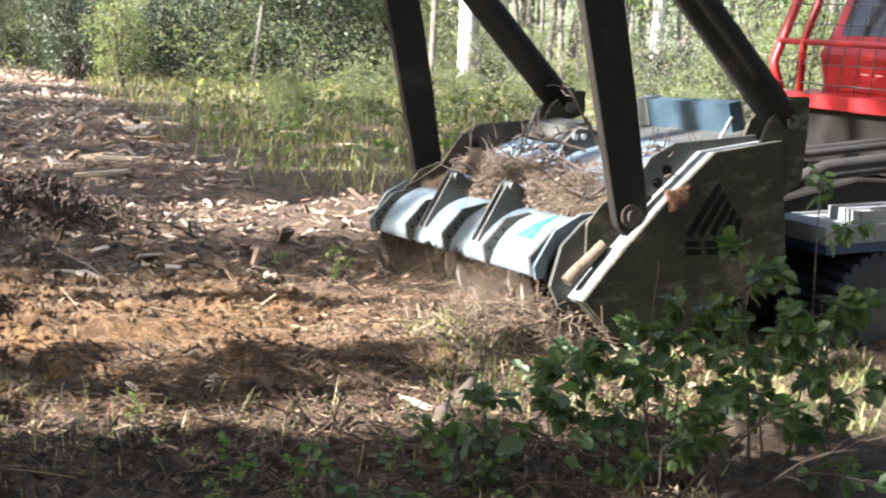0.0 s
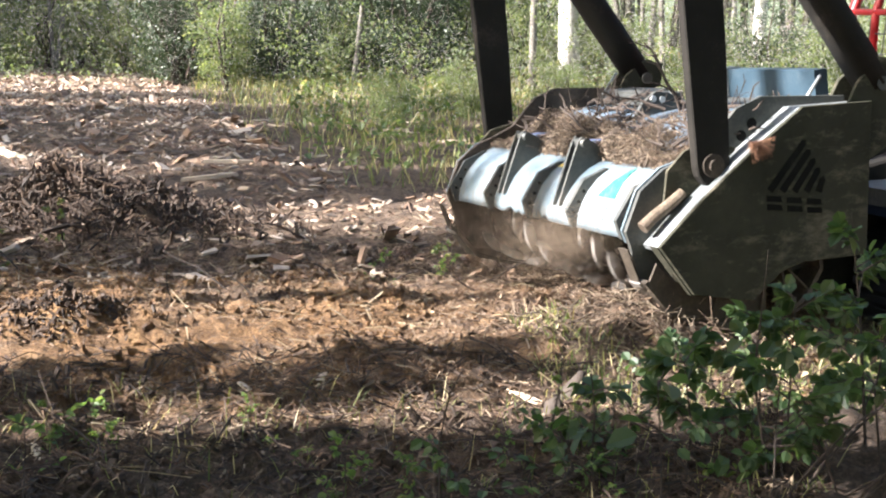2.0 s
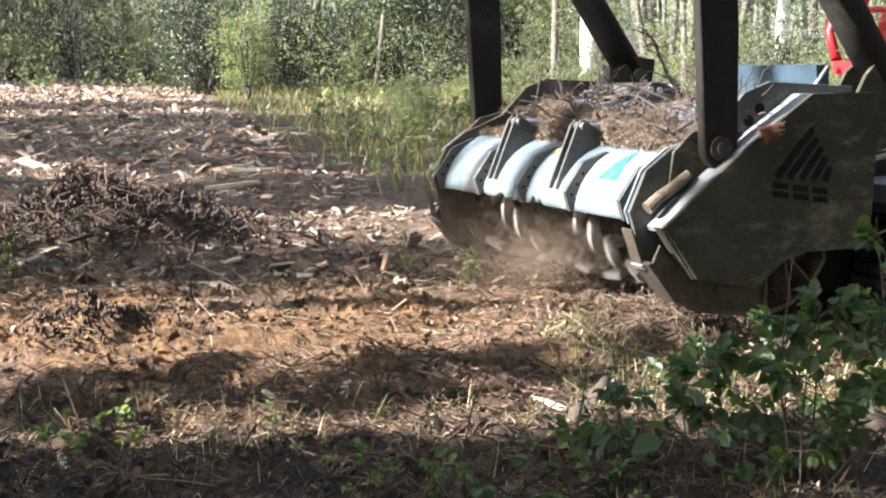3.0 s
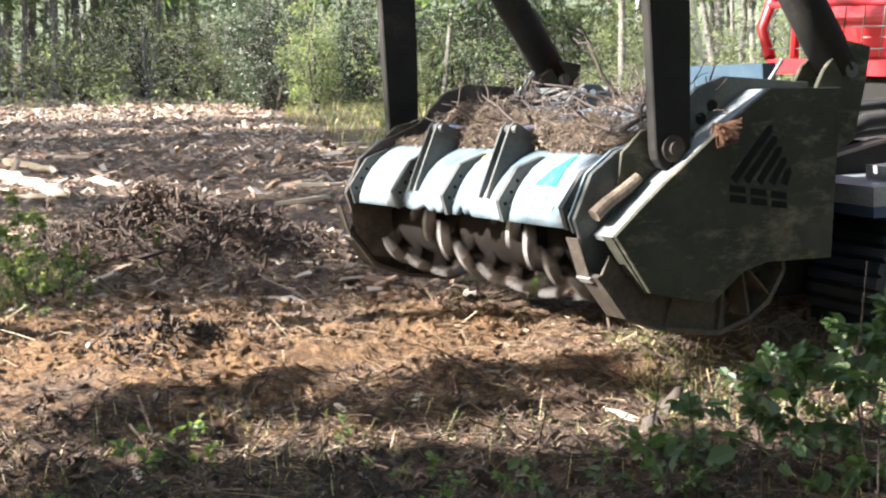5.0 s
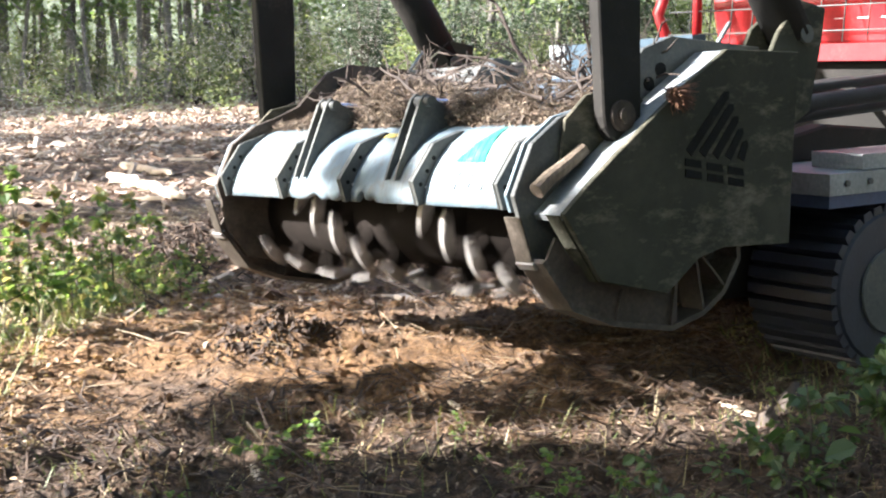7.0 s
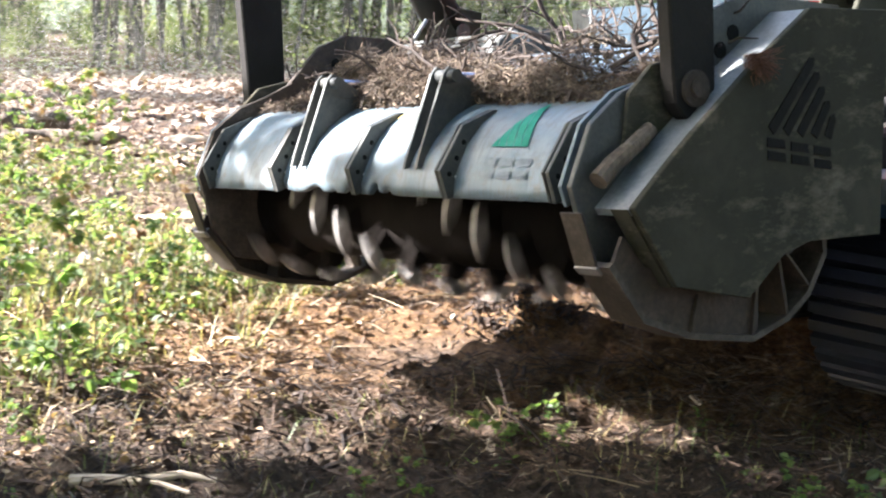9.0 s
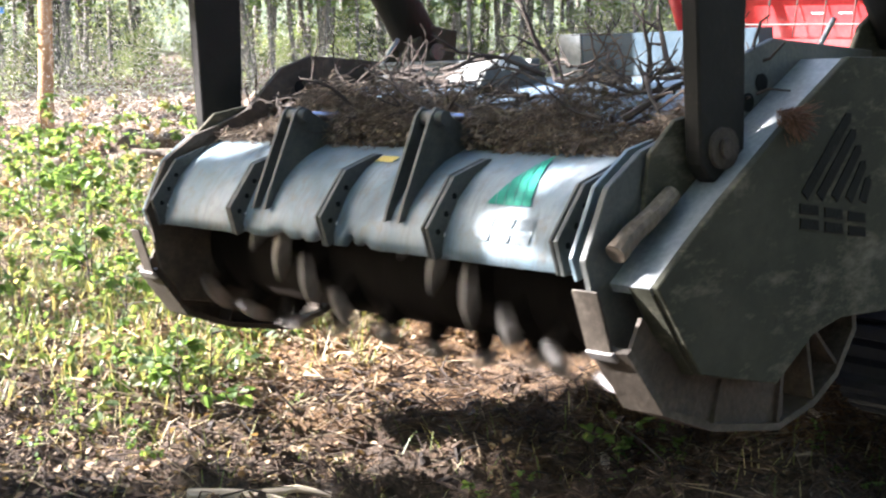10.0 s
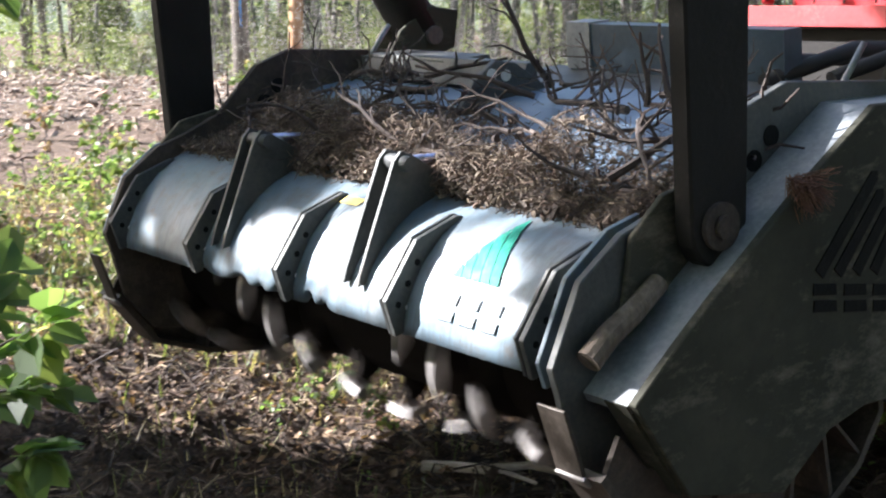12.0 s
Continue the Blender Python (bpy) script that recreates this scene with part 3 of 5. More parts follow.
def small_ground_things():
    random.seed(83)
    # a broken stump and a stone in the shade close by
    for x, y, k in ((1.16, 5.72, 1.0), (1.05, 5.55, 0.6)):
        bm = bmesh.new()
        tube(bm, [(0, 0, -0.05), (0.005, 0, 0.05), (0.03, 0.006, 0.15 * k)], [0.085 * k, 0.06 * k, 0.014 * k], 12)
        for v in bm.verts:
            v.co += Vector((noise.noise(v.co * 20), noise.noise(v.co * 20 + Vector((5, 5, 5))), 0.8 * noise.noise(v.co * 30))) * 0.022
        s = part("stump", bm, RUST)
        s.location = on_ground(x, y)
        tagged(s, "small splintered grey stump in shaded soil", "stump")
    # pale crooked root lying in front
    h = Heap()
    h.stick([(-0.24, -0.02, 0.012), (-0.12, 0.0, 0.02), (0.0, -0.03, 0.035), (0.13, 0.03, 0.05), (0.24, 0.05, 0.03)], 0.022, 0.010, 8)
    h.stick([(0.0, -0.03, 0.035), (0.08, -0.07, 0.05), (0.2, -0.09, 0.03)], 0.012, 0.006, 6)
    r = tagged(h.done("root", PALE_WOOD), "pale crooked root lying on the soil", "root")
    r.location = on_ground(-1.87, 4.55)
    # felled logs beyond the green belt
    for x, y, a, n, k in ((-7.6, 16.2, 10, 1.5, 0.10), (-8.4, 15.2, -14, 1.0, 0.07), (-6.2, 17.5, 25, 1.2, 0.06), (-8.8, 18.0, 35, 0.9, 0.17), (-3.49, 15.87, -63, 3.1, 0.066), (-4.05, 18.6, -58, 1.9, 0.05), (-2.75, 16.4, -66, 1.3, 0.045)):
        bm = bmesh.new()
        steps = 22
        tube(bm, [(-n / 2 + n * j / steps, 0.05 * noise.noise((j * 0.4, x, 0)), k) for j in range(steps + 1)], [k * min(1.0, 0.25 + 1.6 * math.sin(math.pi * (0.04 + 0.92 * j / steps))) * (1 - 0.2 * j / steps) for j in range(steps + 1)], 12)
        for v in bm.verts:
            q = Vector((v.co.x * 2.5, v.co.y * 16, v.co.z * 16 + x))
            v.co += Vector((0.5 * noise.noise(q * 2), noise.noise(q), 0.6 * noise.noise(q + Vector((3, 3, 3))))) * k * 0.8
        g = part("felled_log", bm, PALE_WOOD if k < 0.07 else CUT_WOOD)
        g.matrix_basis = pose(x, y, ground_z(x, y) - 0.01, 0, 0, a)
        tagged(g, "short felled log lying among the litter", "log", "felled logs")
    # blue marking tape round a trunk
    bm = bmesh.new()
    tube(bm, [(0, 0, -0.04), (0, 0, 0.04)], 0.20, 16, cap=False)
    slab(bm, [(-0.205, 0.10), (-0.215, -0.30), (-0.208, -0.58), (-0.203, -0.58), (-0.210, -0.30), (-0.200, 0.10)], -0.05, 0.06)
    tp = part("marking_tape", bm, TAPE)
    tp.location = (-12.25, 20.0, 1.85)
    tagged(tp, "bright blue marking tape tied round a trunk", "tape")


small_ground_things()


# ---- the mulching head: x along the rotor, y to the rear, z up; its origin is the hood's lower edge ----
def mulcher_head():
    head = empty("mulcher_head", "worn grey forestry mulching head with an open toothed rotor", "mulcher head")
    outline = [(0.05, -0.015), (0.18, 0.085), (0.298, 0.170), (0.57, 0.350), (0.855, 0.515), (1.235, 0.492), (1.185, 0.09), (1.147, -0.230), (0.80, -0.208),
               (0.672, -0.235), (0.508, -0.345), (0.203, -0.264)]
    for s in (-1, 1):
        def X(v, s=s):
            return v if s > 0 else 0.085 - v

        side = part("side_plate", bevel(slab(bmesh.new(), outline, X(1.325), X(1.35)), 0.003), SIDE, head, "olive-grey painted side plate, scuffed and muddy")
        # folded front strip of the side box
        bm = bmesh.new()
        run = [(0.05, -0.015), (0.18, 0.085), (0.298, 0.170), (0.57, 0.350), (0.855, 0.515), (1.235, 0.492)]
        slab(bm, [(y, z - 0.004) for y, z in run] + [(y + 0.012, z - 0.026) for y, z in run[::-1]], X(1.185), X(1.3245))
        part("front_strip", bm, STRIP, head, "scuffed pale grey steel strip")
        bm = bmesh.new()
        slab(bm, [(0.046, -0.02), (0.20, -0.268), (0.215, -0.255), (0.064, -0.02)], X(1.255), X(1.3245))
        part("nose_fold", bm, SIDE, head)
        # inner wall with two holes at its upper rear
        inner = [(-0.014, -0.018), (-0.032, 0.05), (0.062, 0.226), (0.19, 0.308), (0.30, 0.338), (0.43, 0.385), (0.60, 0.535), (0.74, 0.575), (1.2, 0.52), (1.2, -0.22), (0.72, -0.30), (0.35, -0.36), (0.10, -0.30), (0.012, -0.17)]
        wall = part("inner_wall", bevel(slab(bmesh.new(), inner, X(1.160), X(1.184)), 0.003), STEEL if s > 0 else RUST, head, "dark steel inner wall")
        for y, z in ((0.676, 0.455), (0.615, 0.405)):
            bm = bmesh.new()
            tube(bm, [(X(1.150), y, z), (X(1.1875), y, z)], 0.026, 16)
            part("bore", bm, DARK_MARK, wall)
        # skid shoe: a bent band with ribs
        run = [(-0.064, -0.016), (-0.018, -0.178), (0.107, -0.359), (0.30, -0.44), (0.565, -0.492), (0.73, -0.455), (0.84, -0.39), (0.93, -0.27), (0.93, -0.21)]
        run = run[1:]
        inside = []
        for k, (y, z) in enumerate(run):
            a, b = run[max(0, k - 1)], run[min(len(run) - 1, k + 1)]
            n = Vector((-(b[1] - a[1]), b[0] - a[0])).normalized() * 0.02
            inside.append((y + n.x, z + n.y))
        shoe = part("skid_shoe", slab(bmesh.new(), run + inside[::-1], X(1.165), X(1.305)), SKID, head, "muddy worn skid shoe")
        for y0, z0, y1, z1 in ((0.565, -0.48, 0.60, -0.30), (0.73, -0.45, 0.70, -0.24), (0.85, -0.37, 0.72, -0.22), (0.30, -0.43, 0.34, -0.31)):
            part("rib", slab(bmesh.new(), [(y0, z0), (y1, z1), (y1 + 0.012, z1), (y0 + 0.012, z0)], X(1.19), X(1.30)), RUST, shoe)
        part("wear_plate", bevel(slab(bmesh.new(), [(-0.058, -0.018), (-0.012, -0.180), (-0.022, -0.183), (-0.068, -0.018)], X(1.165), X(1.255 if s > 0 else 1.232)), 0.002), SKID, shoe, "bare scraped steel wear plate")
        part("wear_lip", bevel(slab(bmesh.new(), [(-0.018, -0.176), (0.0, -0.2), (-0.008, -0.208), (-0.03, -0.184)], X(1.165), X(1.262)), 0.002), TOOTH, shoe)
        part("shoe_web", slab(bmesh.new(), [(0.01, -0.185), (0.118, -0.348), (0.302, -0.425), (0.565, -0.476), (0.61, -0.465), (0.62, -0.26), (0.35, -0.26), (0.14, -0.20), (0.06, -0.10)], X(1.272), X(1.286)), RUST, shoe)
        # upright post with its boss, pinned in the channel between the walls
        post = part("guide_post", bevel(slab(bmesh.new(), [(0.316, 0.30), (0.322, 0.262), (0.345, 0.226), (0.38, 0.204), (0.42, 0.202), (0.458, 0.222), (0.484, 0.258), (0.494, 0.30), (0.522, 0.8), (0.555, 2.05), (0.32, 2.05), (0.318, 0.8)], s * 1.215, s * 1.272), 0.006), BLACK, head, "black steel post")
        bm = bmesh.new()
        tube(bm, [(X(1.19), 0.40, 0.30), (X(1.285), 0.40, 0.30)], 0.055, 20)
        tube(bm, [(X(1.285), 0.40, 0.30), (X(1.300), 0.40, 0.30)], 0.028, 12)
        part("boss", bevel(bm, 0.004), RUST, post)
        part("clevis", bevel(slab(bmesh.new(), [(0.16, 0.12), (0.20, 0.30), (0.30, 0.38), (0.44, 0.40), (0.56, 0.36), (0.60, 0.30), (0.40, 0.16)], X(1.186), X(1.202)), 0.003), SIDE, post)
        # slanting rear strut and its bracket
        bm = bmesh.new()
        a, b = Vector((X(1.21), 1.345, 0.56)), Vector((X(1.21), 0.50, 1.98))
        tube(bm, [a, a + (b - a) * 0.2, a + (b - a) * 0.6, b], 0.092, 14)
        strut = part("rear_strut", bm, BLACK, head, "slanting black steel tube")
        part("bracket", bevel(slab(bmesh.new(), [(1.12, 0.44), (1.20, 0.57), (1.33, 0.69), (1.47, 0.655), (1.44, 0.52), (1.36, 0.26), (1.24, 0.20)], X(1.262), X(1.285)), 0.004), SIDE, strut)
        part("bracket", bevel(slab(bmesh.new(), [(1.10, 0.44), (1.20, 0.59), (1.33, 0.67), (1.47, 0.64), (1.44, 0.50)], X(1.125), X(1.145)), 0.004), SIDE, strut)
        bm = bmesh.new()
        tube(bm, [(X(1.11), 1.345, 0.56), (X(1.30), 1.345, 0.56)], 0.035, 14)
        part("pin", bm, STEEL, strut)
        # thin tie rods by the bracket
        bm = bmesh.new()
        tube(bm, [(X(1.10), 1.02, 0.50), (X(1.10), 1.13, 0.62)], 0.009, 6)
        part("tie_rod", bm, STRIP, strut)

    # deck, back wall and raised cover
    part("deck", bevel(slab(bmesh.new(), [(0.30, 0.262), (0.52, 0.345), (0.86, 0.43), (1.16, 0.45), (1.16, 0.43), (0.86, 0.41), (0.53, 0.325), (0.31, 0.242)], -1.158, 1.158), 0.003), PALE, head, "pale blue-grey steel deck")
    part("back_wall", bevel(slab(bmesh.new(), [(1.10, 0.43), (1.16, 0.43), (1.12, -0.2), (1.06, -0.2)], -1.158, 1.158), 0.003), RUST, head)
    part("hitch_frame", bevel(slab(bmesh.new(), [(1.16, 0.36), (1.16, 0.44), (1.58, 0.44), (1.58, 0.36)], -0.60, 0.60), 0.01), STEEL, head)
    bm = box(bmesh.new(), -0.44, 0.525, 1.49, 1.57, 0.44, 0.600)
    cover = part("raised_cover", bevel(bm, 0.025, 3), COVER, head, "dark blue-grey painted steel cover")
    # paler piece that paints the sun patch on the cover's end
    part("sunlit_end", bevel(box(bmesh.new(), -0.446, -0.33, 1.482, 1.578, 0.445, 0.606), 0.03, 3), STRIP, cover, "rounded end of the cover, paler to paint in a sun patch")
    bm = box(bmesh.new(), -1.05, -0.55, 1.02, 1.22, 0.44, 0.52)
    part("side_cover", bevel(bm, 0.015, 2), STEEL, head)
    lug = part("hitch_lug", bevel(slab(bmesh.new(), [(0.74, 0.42), (0.80, 0.50), (0.89, 0.555), (0.97, 0.54), (1.08, 0.46), (1.10, 0.42)], -0.13, -0.105), 0.003), STEEL, head)
    for y, z in ((0.87, 0.515), (0.925, 0.505)):
        part("bore", tube(bmesh.new(), [(-0.136, y, z), (-0.099, y, z)], 0.018, 12), WHITE, lug)
    part("cross_beam", bevel(slab(bmesh.new(), [(0.98, 0.45), (1.03, 0.53), (1.07, 0.53), (1.07, 0.45)], -1.0, -0.12), 0.003), STEEL, head)
    for x in (-0.75, -0.2, 0.15, 0.55):
        part("bolt", bevel(tube(bmesh.new(), [(x, 0.74, 0.402), (x, 0.735, 0.425)], 0.018, 6), 0.002), RUST, head)

    # hood: a hinged, rolled sheet with five ribs, two cylinder lugs and a chewed lower lip
    hood = empty("hood", "pale grey rolled steel hood with chewed lower lip", "")
    hood.parent = head
    profile = [(0.028, -0.004), (0.030, 0.03), (0.046, 0.075), (0.075, 0.125), (0.115, 0.175), (0.165, 0.22), (0.225, 0.255), (0.30, 0.282)]
    xs = [-1.125 + 2.25 * i / 120 for i in range(121)]

    def dent(x):
        d = 0.0
        for c, w, k in ((-0.30, 0.05, 0.022), (-0.06, 0.035, 0.035), (0.09, 0.018, 0.050), (-0.52, 0.04, 0.012), (0.16, 0.03, 0.018), (-0.18, 0.02, 0.014)):
            d += k * math.exp(-((x - c) / w) ** 2)
        return d + 0.003 * noise.noise((x * 40, 1, 1))

    vo = [(x, y + 0.004 * noise.noise((x * 3, i * 0.6, 2)) + (dent(x) * 0.5 if i == 0 else 0), z + (dent(x) if i == 0 else dent(x) * 0.25 if i == 1 else 0)) for i, (y, z) in enumerate(profile) for x in xs]
    vi = [(x, y + 0.018, z - 0.004) for x, y, z in vo]
    w, n = len(xs), len(vo)
    fs = [(j * w + i, j * w + i + 1, (j + 1) * w + i + 1, (j + 1) * w + i) for j in range(len(profile) - 1) for i in range(w - 1)]
    fs += [tuple(n + k for k in f[::-1]) for f in fs]
    fs += [(i + 1, i, n + i, n + i + 1) for i in range(w - 1)] + [(n - w + i, n - w + i + 1, 2 * n - w + i + 1, 2 * n - w + i) for i in range(w - 1)]
    shell = bulk("shell", vo + vi, fs, HOOD, hood)
    for p in shell.data.polygons:
        p.use_smooth = p.index < (len(profile) - 1) * (w - 1)
    rib = [(0.004, -0.006), (-0.019, 0.09), (0.091, 0.228), (0.222, 0.266), (0.24, 0.262), (0.17, 0.225), (0.10, 0.16), (0.045, 0.07), (0.03, 0.0)]
    for k in range(5):
        x = -1.06 + 0.53 * k
        r = part("rib", bevel(slab(bmesh.new(), rib, x - 0.006, x + 0.012), 0.002), STEEL, hood, "dark steel rib with bolt holes")
        part("backing_rib", bevel(slab(bmesh.new(), [(y + 0.006, z) for y, z in rib], x - 0.030, x - 0.018), 0.002), STEEL, hood)
        for i in range(3):
            y, z = 0.018 + 0.034 * i, 0.075 + 0.048 * i
            part("bolt_hole", tube(bmesh.new(), [(x - 0.01, y, z), (x + 0.0135, y, z)], 0.009, 8), DARK_MARK, r)
            part("rivet", tube(bmesh.new(), [(x - 0.01, y + 0.026, z - 0.012), (x + 0.015, y + 0.026, z - 0.012)], 0.006, 8), WHITE, r)
    lug = [(0.030, 0.085), (0.045, 0.125), (0.175, 0.395), (0.200, 0.418), (0.232, 0.405), (0.40, 0.285), (0.30, 0.275), (0.20, 0.235), (0.10, 0.15), (0.06, 0.09)]
    for x in (-0.42, 0.305):
        pair = empty("cylinder_lug", "pair of dark steel lugs with a pin", "")
        pair.parent = hood
        for d in (-0.034, 0.034):
            part("lug_plate", bevel(slab(bmesh.new(), lug, x + d - 0.007, x + d + 0.007), 0.002), STEEL, pair)
        part("lug_pin", bevel(tube(bmesh.new(), [(x - 0.05, 0.205, 0.385), (x + 0.075, 0.205, 0.385)], 0.022, 14), 0.003), STEEL, pair)
        part("cylinder_rod", tube(bmesh.new(), [(x, 0.205, 0.385), (x, 0.33, 0.375), (x, 0.50, 0.36)], 0.015, 12), CHROME, pair, "bright cylinder rod")
    for s in (-1, 1):
        part("end_plate", bevel(slab(bmesh.new(), [(-0.004, -0.012), (-0.022, 0.05), (0.07, 0.225), (0.20, 0.31), (0.30, 0.33), (0.30, 0.28), (0.19, 0.24), (0.10, 0.16), (0.05, 0.07), (0.04, 0.0)], s * 1.112, s * 1.127), 0.002), HOOD, hood)
    # paint marks on the hood: a green wedge over a faded print, a yellow dab
    def on_hood(s, x, lift=0.003):
        k = s * (len(profile) - 1)
        i = min(int(k), len(profile) - 2)
        (y0, z0), (y1, z1) = profile[i], profile[i + 1]
        u = k - i
        d = Vector((0, y1 - y0, z1 - z0)).normalized()
        return Vector((x, y0 + (y1 - y0) * u, z0 + (z1 - z0) * u)) + Vector((0, -d.z, d.y)) * lift

    def decal(name, corners, material, parent, steps=8):
        """A patch on the hood between four (s, x) corners."""
        bm = bmesh.new()
        (a, b, c, d) = corners
        g = [[bm.verts.new(on_hood(*[(a[k] * (1 - u) + b[k] * u) * (1 - v) + (d[k] * (1 - u) + c[k] * u) * v for k in (0, 1)], 0.0045)) for u in (i / steps for i in range(steps + 1))] for v in (j / steps for j in range(steps + 1))]
        for r0, r1 in zip(g, g[1:]):
            for i in range(steps):
                bm.faces.new((r0[i], r0[i + 1], r1[i + 1], r1[i]))
        return part(name, bm, material, parent)

    for i in range(5):
        x0, x1, f0, f1 = 0.675 + 0.036 * i, 0.708 + 0.036 * i, i / 5 + 0.02, (i + 1) / 5
        decal("green_mark", ((0.51, x0), (0.51, x1), (0.51 + 0.44 * f1, x1 - 0.075 * f1), (0.51 + 0.44 * f0, x0 - 0.075 * f0)), GREEN_MARK, hood)
    for i in range(3):
        x = 0.67 + 0.083 * i
        for v in (0.0, 0.11):
            decal("faded_bar", ((0.235 + v, x), (0.235 + v, x + 0.062), (0.31 + v, x + 0.066), (0.31 + v, x + 0.004)), FADED, hood, 2)
    decal("yellow_mark", ((0.80, 0.02), (0.80, 0.11), (0.86, 0.12), (0.86, 0.03)), YELLOW_MARK, hood, 3)

    # dark print on the side plates: five slanting strokes over three blocks
    for s in (-1, 1):
        x0, x1 = s * 1.3505, s * 1.3535
        for i in range(5):
            u = i / 4
            top = (0.842 + 0.088 * u, 0.350 - 0.185 * u)
            bot = (0.640 + 0.262 * u, 0.152 - 0.044 * u)
            d = Vector((top[0] - bot[0], top[1] - bot[1])).normalized()
            q = Vector((-d.y, d.x)) * 0.0175
            part("print_stroke", slab(bmesh.new(), [(bot[0] + q.x, bot[1] + q.y), (bot[0] - q.x, bot[1] - q.y), (top[0] - q.x * 0.9, top[1] - q.y * 0.9), (top[0] + d.x * 0.015, top[1] + d.y * 0.015), (top[0] + q.x * 0.9, top[1] + q.y * 0.9)], x0, x1), DARK_MARK, head)
        for y0 in (0.618, 0.726, 0.832):
            z0 = 0.066 - 0.21 * (y0 - 0.616)
            for c, d in ((0.0, 0.028), (0.040, 0.068)):
                part("print_bar", slab(bmesh.new(), [(y0, z0 + c), (y0 + 0.082, z0 - 0.015 + c), (y0 + 0.080, z0 - 0.015 + d), (y0 + 0.003, z0 + d)], x0, x1), DARK_MARK, head)

    # rotor with its spiral of teeth
    rotor = empty("rotor", "spinning rotor drum with steel teeth", "")
    rotor.parent = head
    part("drum", tube(bmesh.new(), [(-1.12, 0, 0), (1.12, 0, 0)], 0.195, 28), DRUM, rotor, "muddy steel drum, blackened for the hood's shade")
    random.seed(5)
    for i in range(44):
        x = -1.06 + 2.12 * i / 43
        a = i * 2.21
        m = Matrix.Translation((x, 0, 0)) @ Matrix.Rotation(a, 4, "X")
        bm = bmesh.new()
        slab(bm, [(-0.055, 0.17), (0.06, 0.17), (0.046, 0.285), (0.0, 0.262), (-0.03, 0.24)], -0.016, 0.016)
        bmesh.ops.transform(bm, matrix=m, verts=bm.verts)
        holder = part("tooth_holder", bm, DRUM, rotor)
        bm = bmesh.new()
        arc = [0.20 - 0.50 * k / 6 for k in range(7)]
        rim = [(0.308 - 0.020 * (k / 6) ** 2) for k in range(7)]
        slab(bm, [(r * math.sin(u), r * math.cos(u)) for u, r in zip(arc, rim)] + [((r - 0.004 - 0.055 * math.sin(math.pi * (0.15 + 0.85 * k / 6))) * math.sin(u), (r - 0.004 - 0.055 * math.sin(math.pi * (0.15 + 0.85 * k / 6))) * math.cos(u)) for k, (u, r) in reversed(list(enumerate(zip(arc, rim))))], -0.017, 0.017)
        for v in bm.verts:
            v.co.x += 0.35 * v.co.y
        bmesh.ops.transform(bm, matrix=m, verts=bm.verts)
        part("tooth", bm, TOOTH, holder, "tooth worn to bare metal")
    rotor.location = (0, 0.42, -0.115)
    return head, hood, rotor


HEAD, HOOD_PART, ROTOR = mulcher_head()


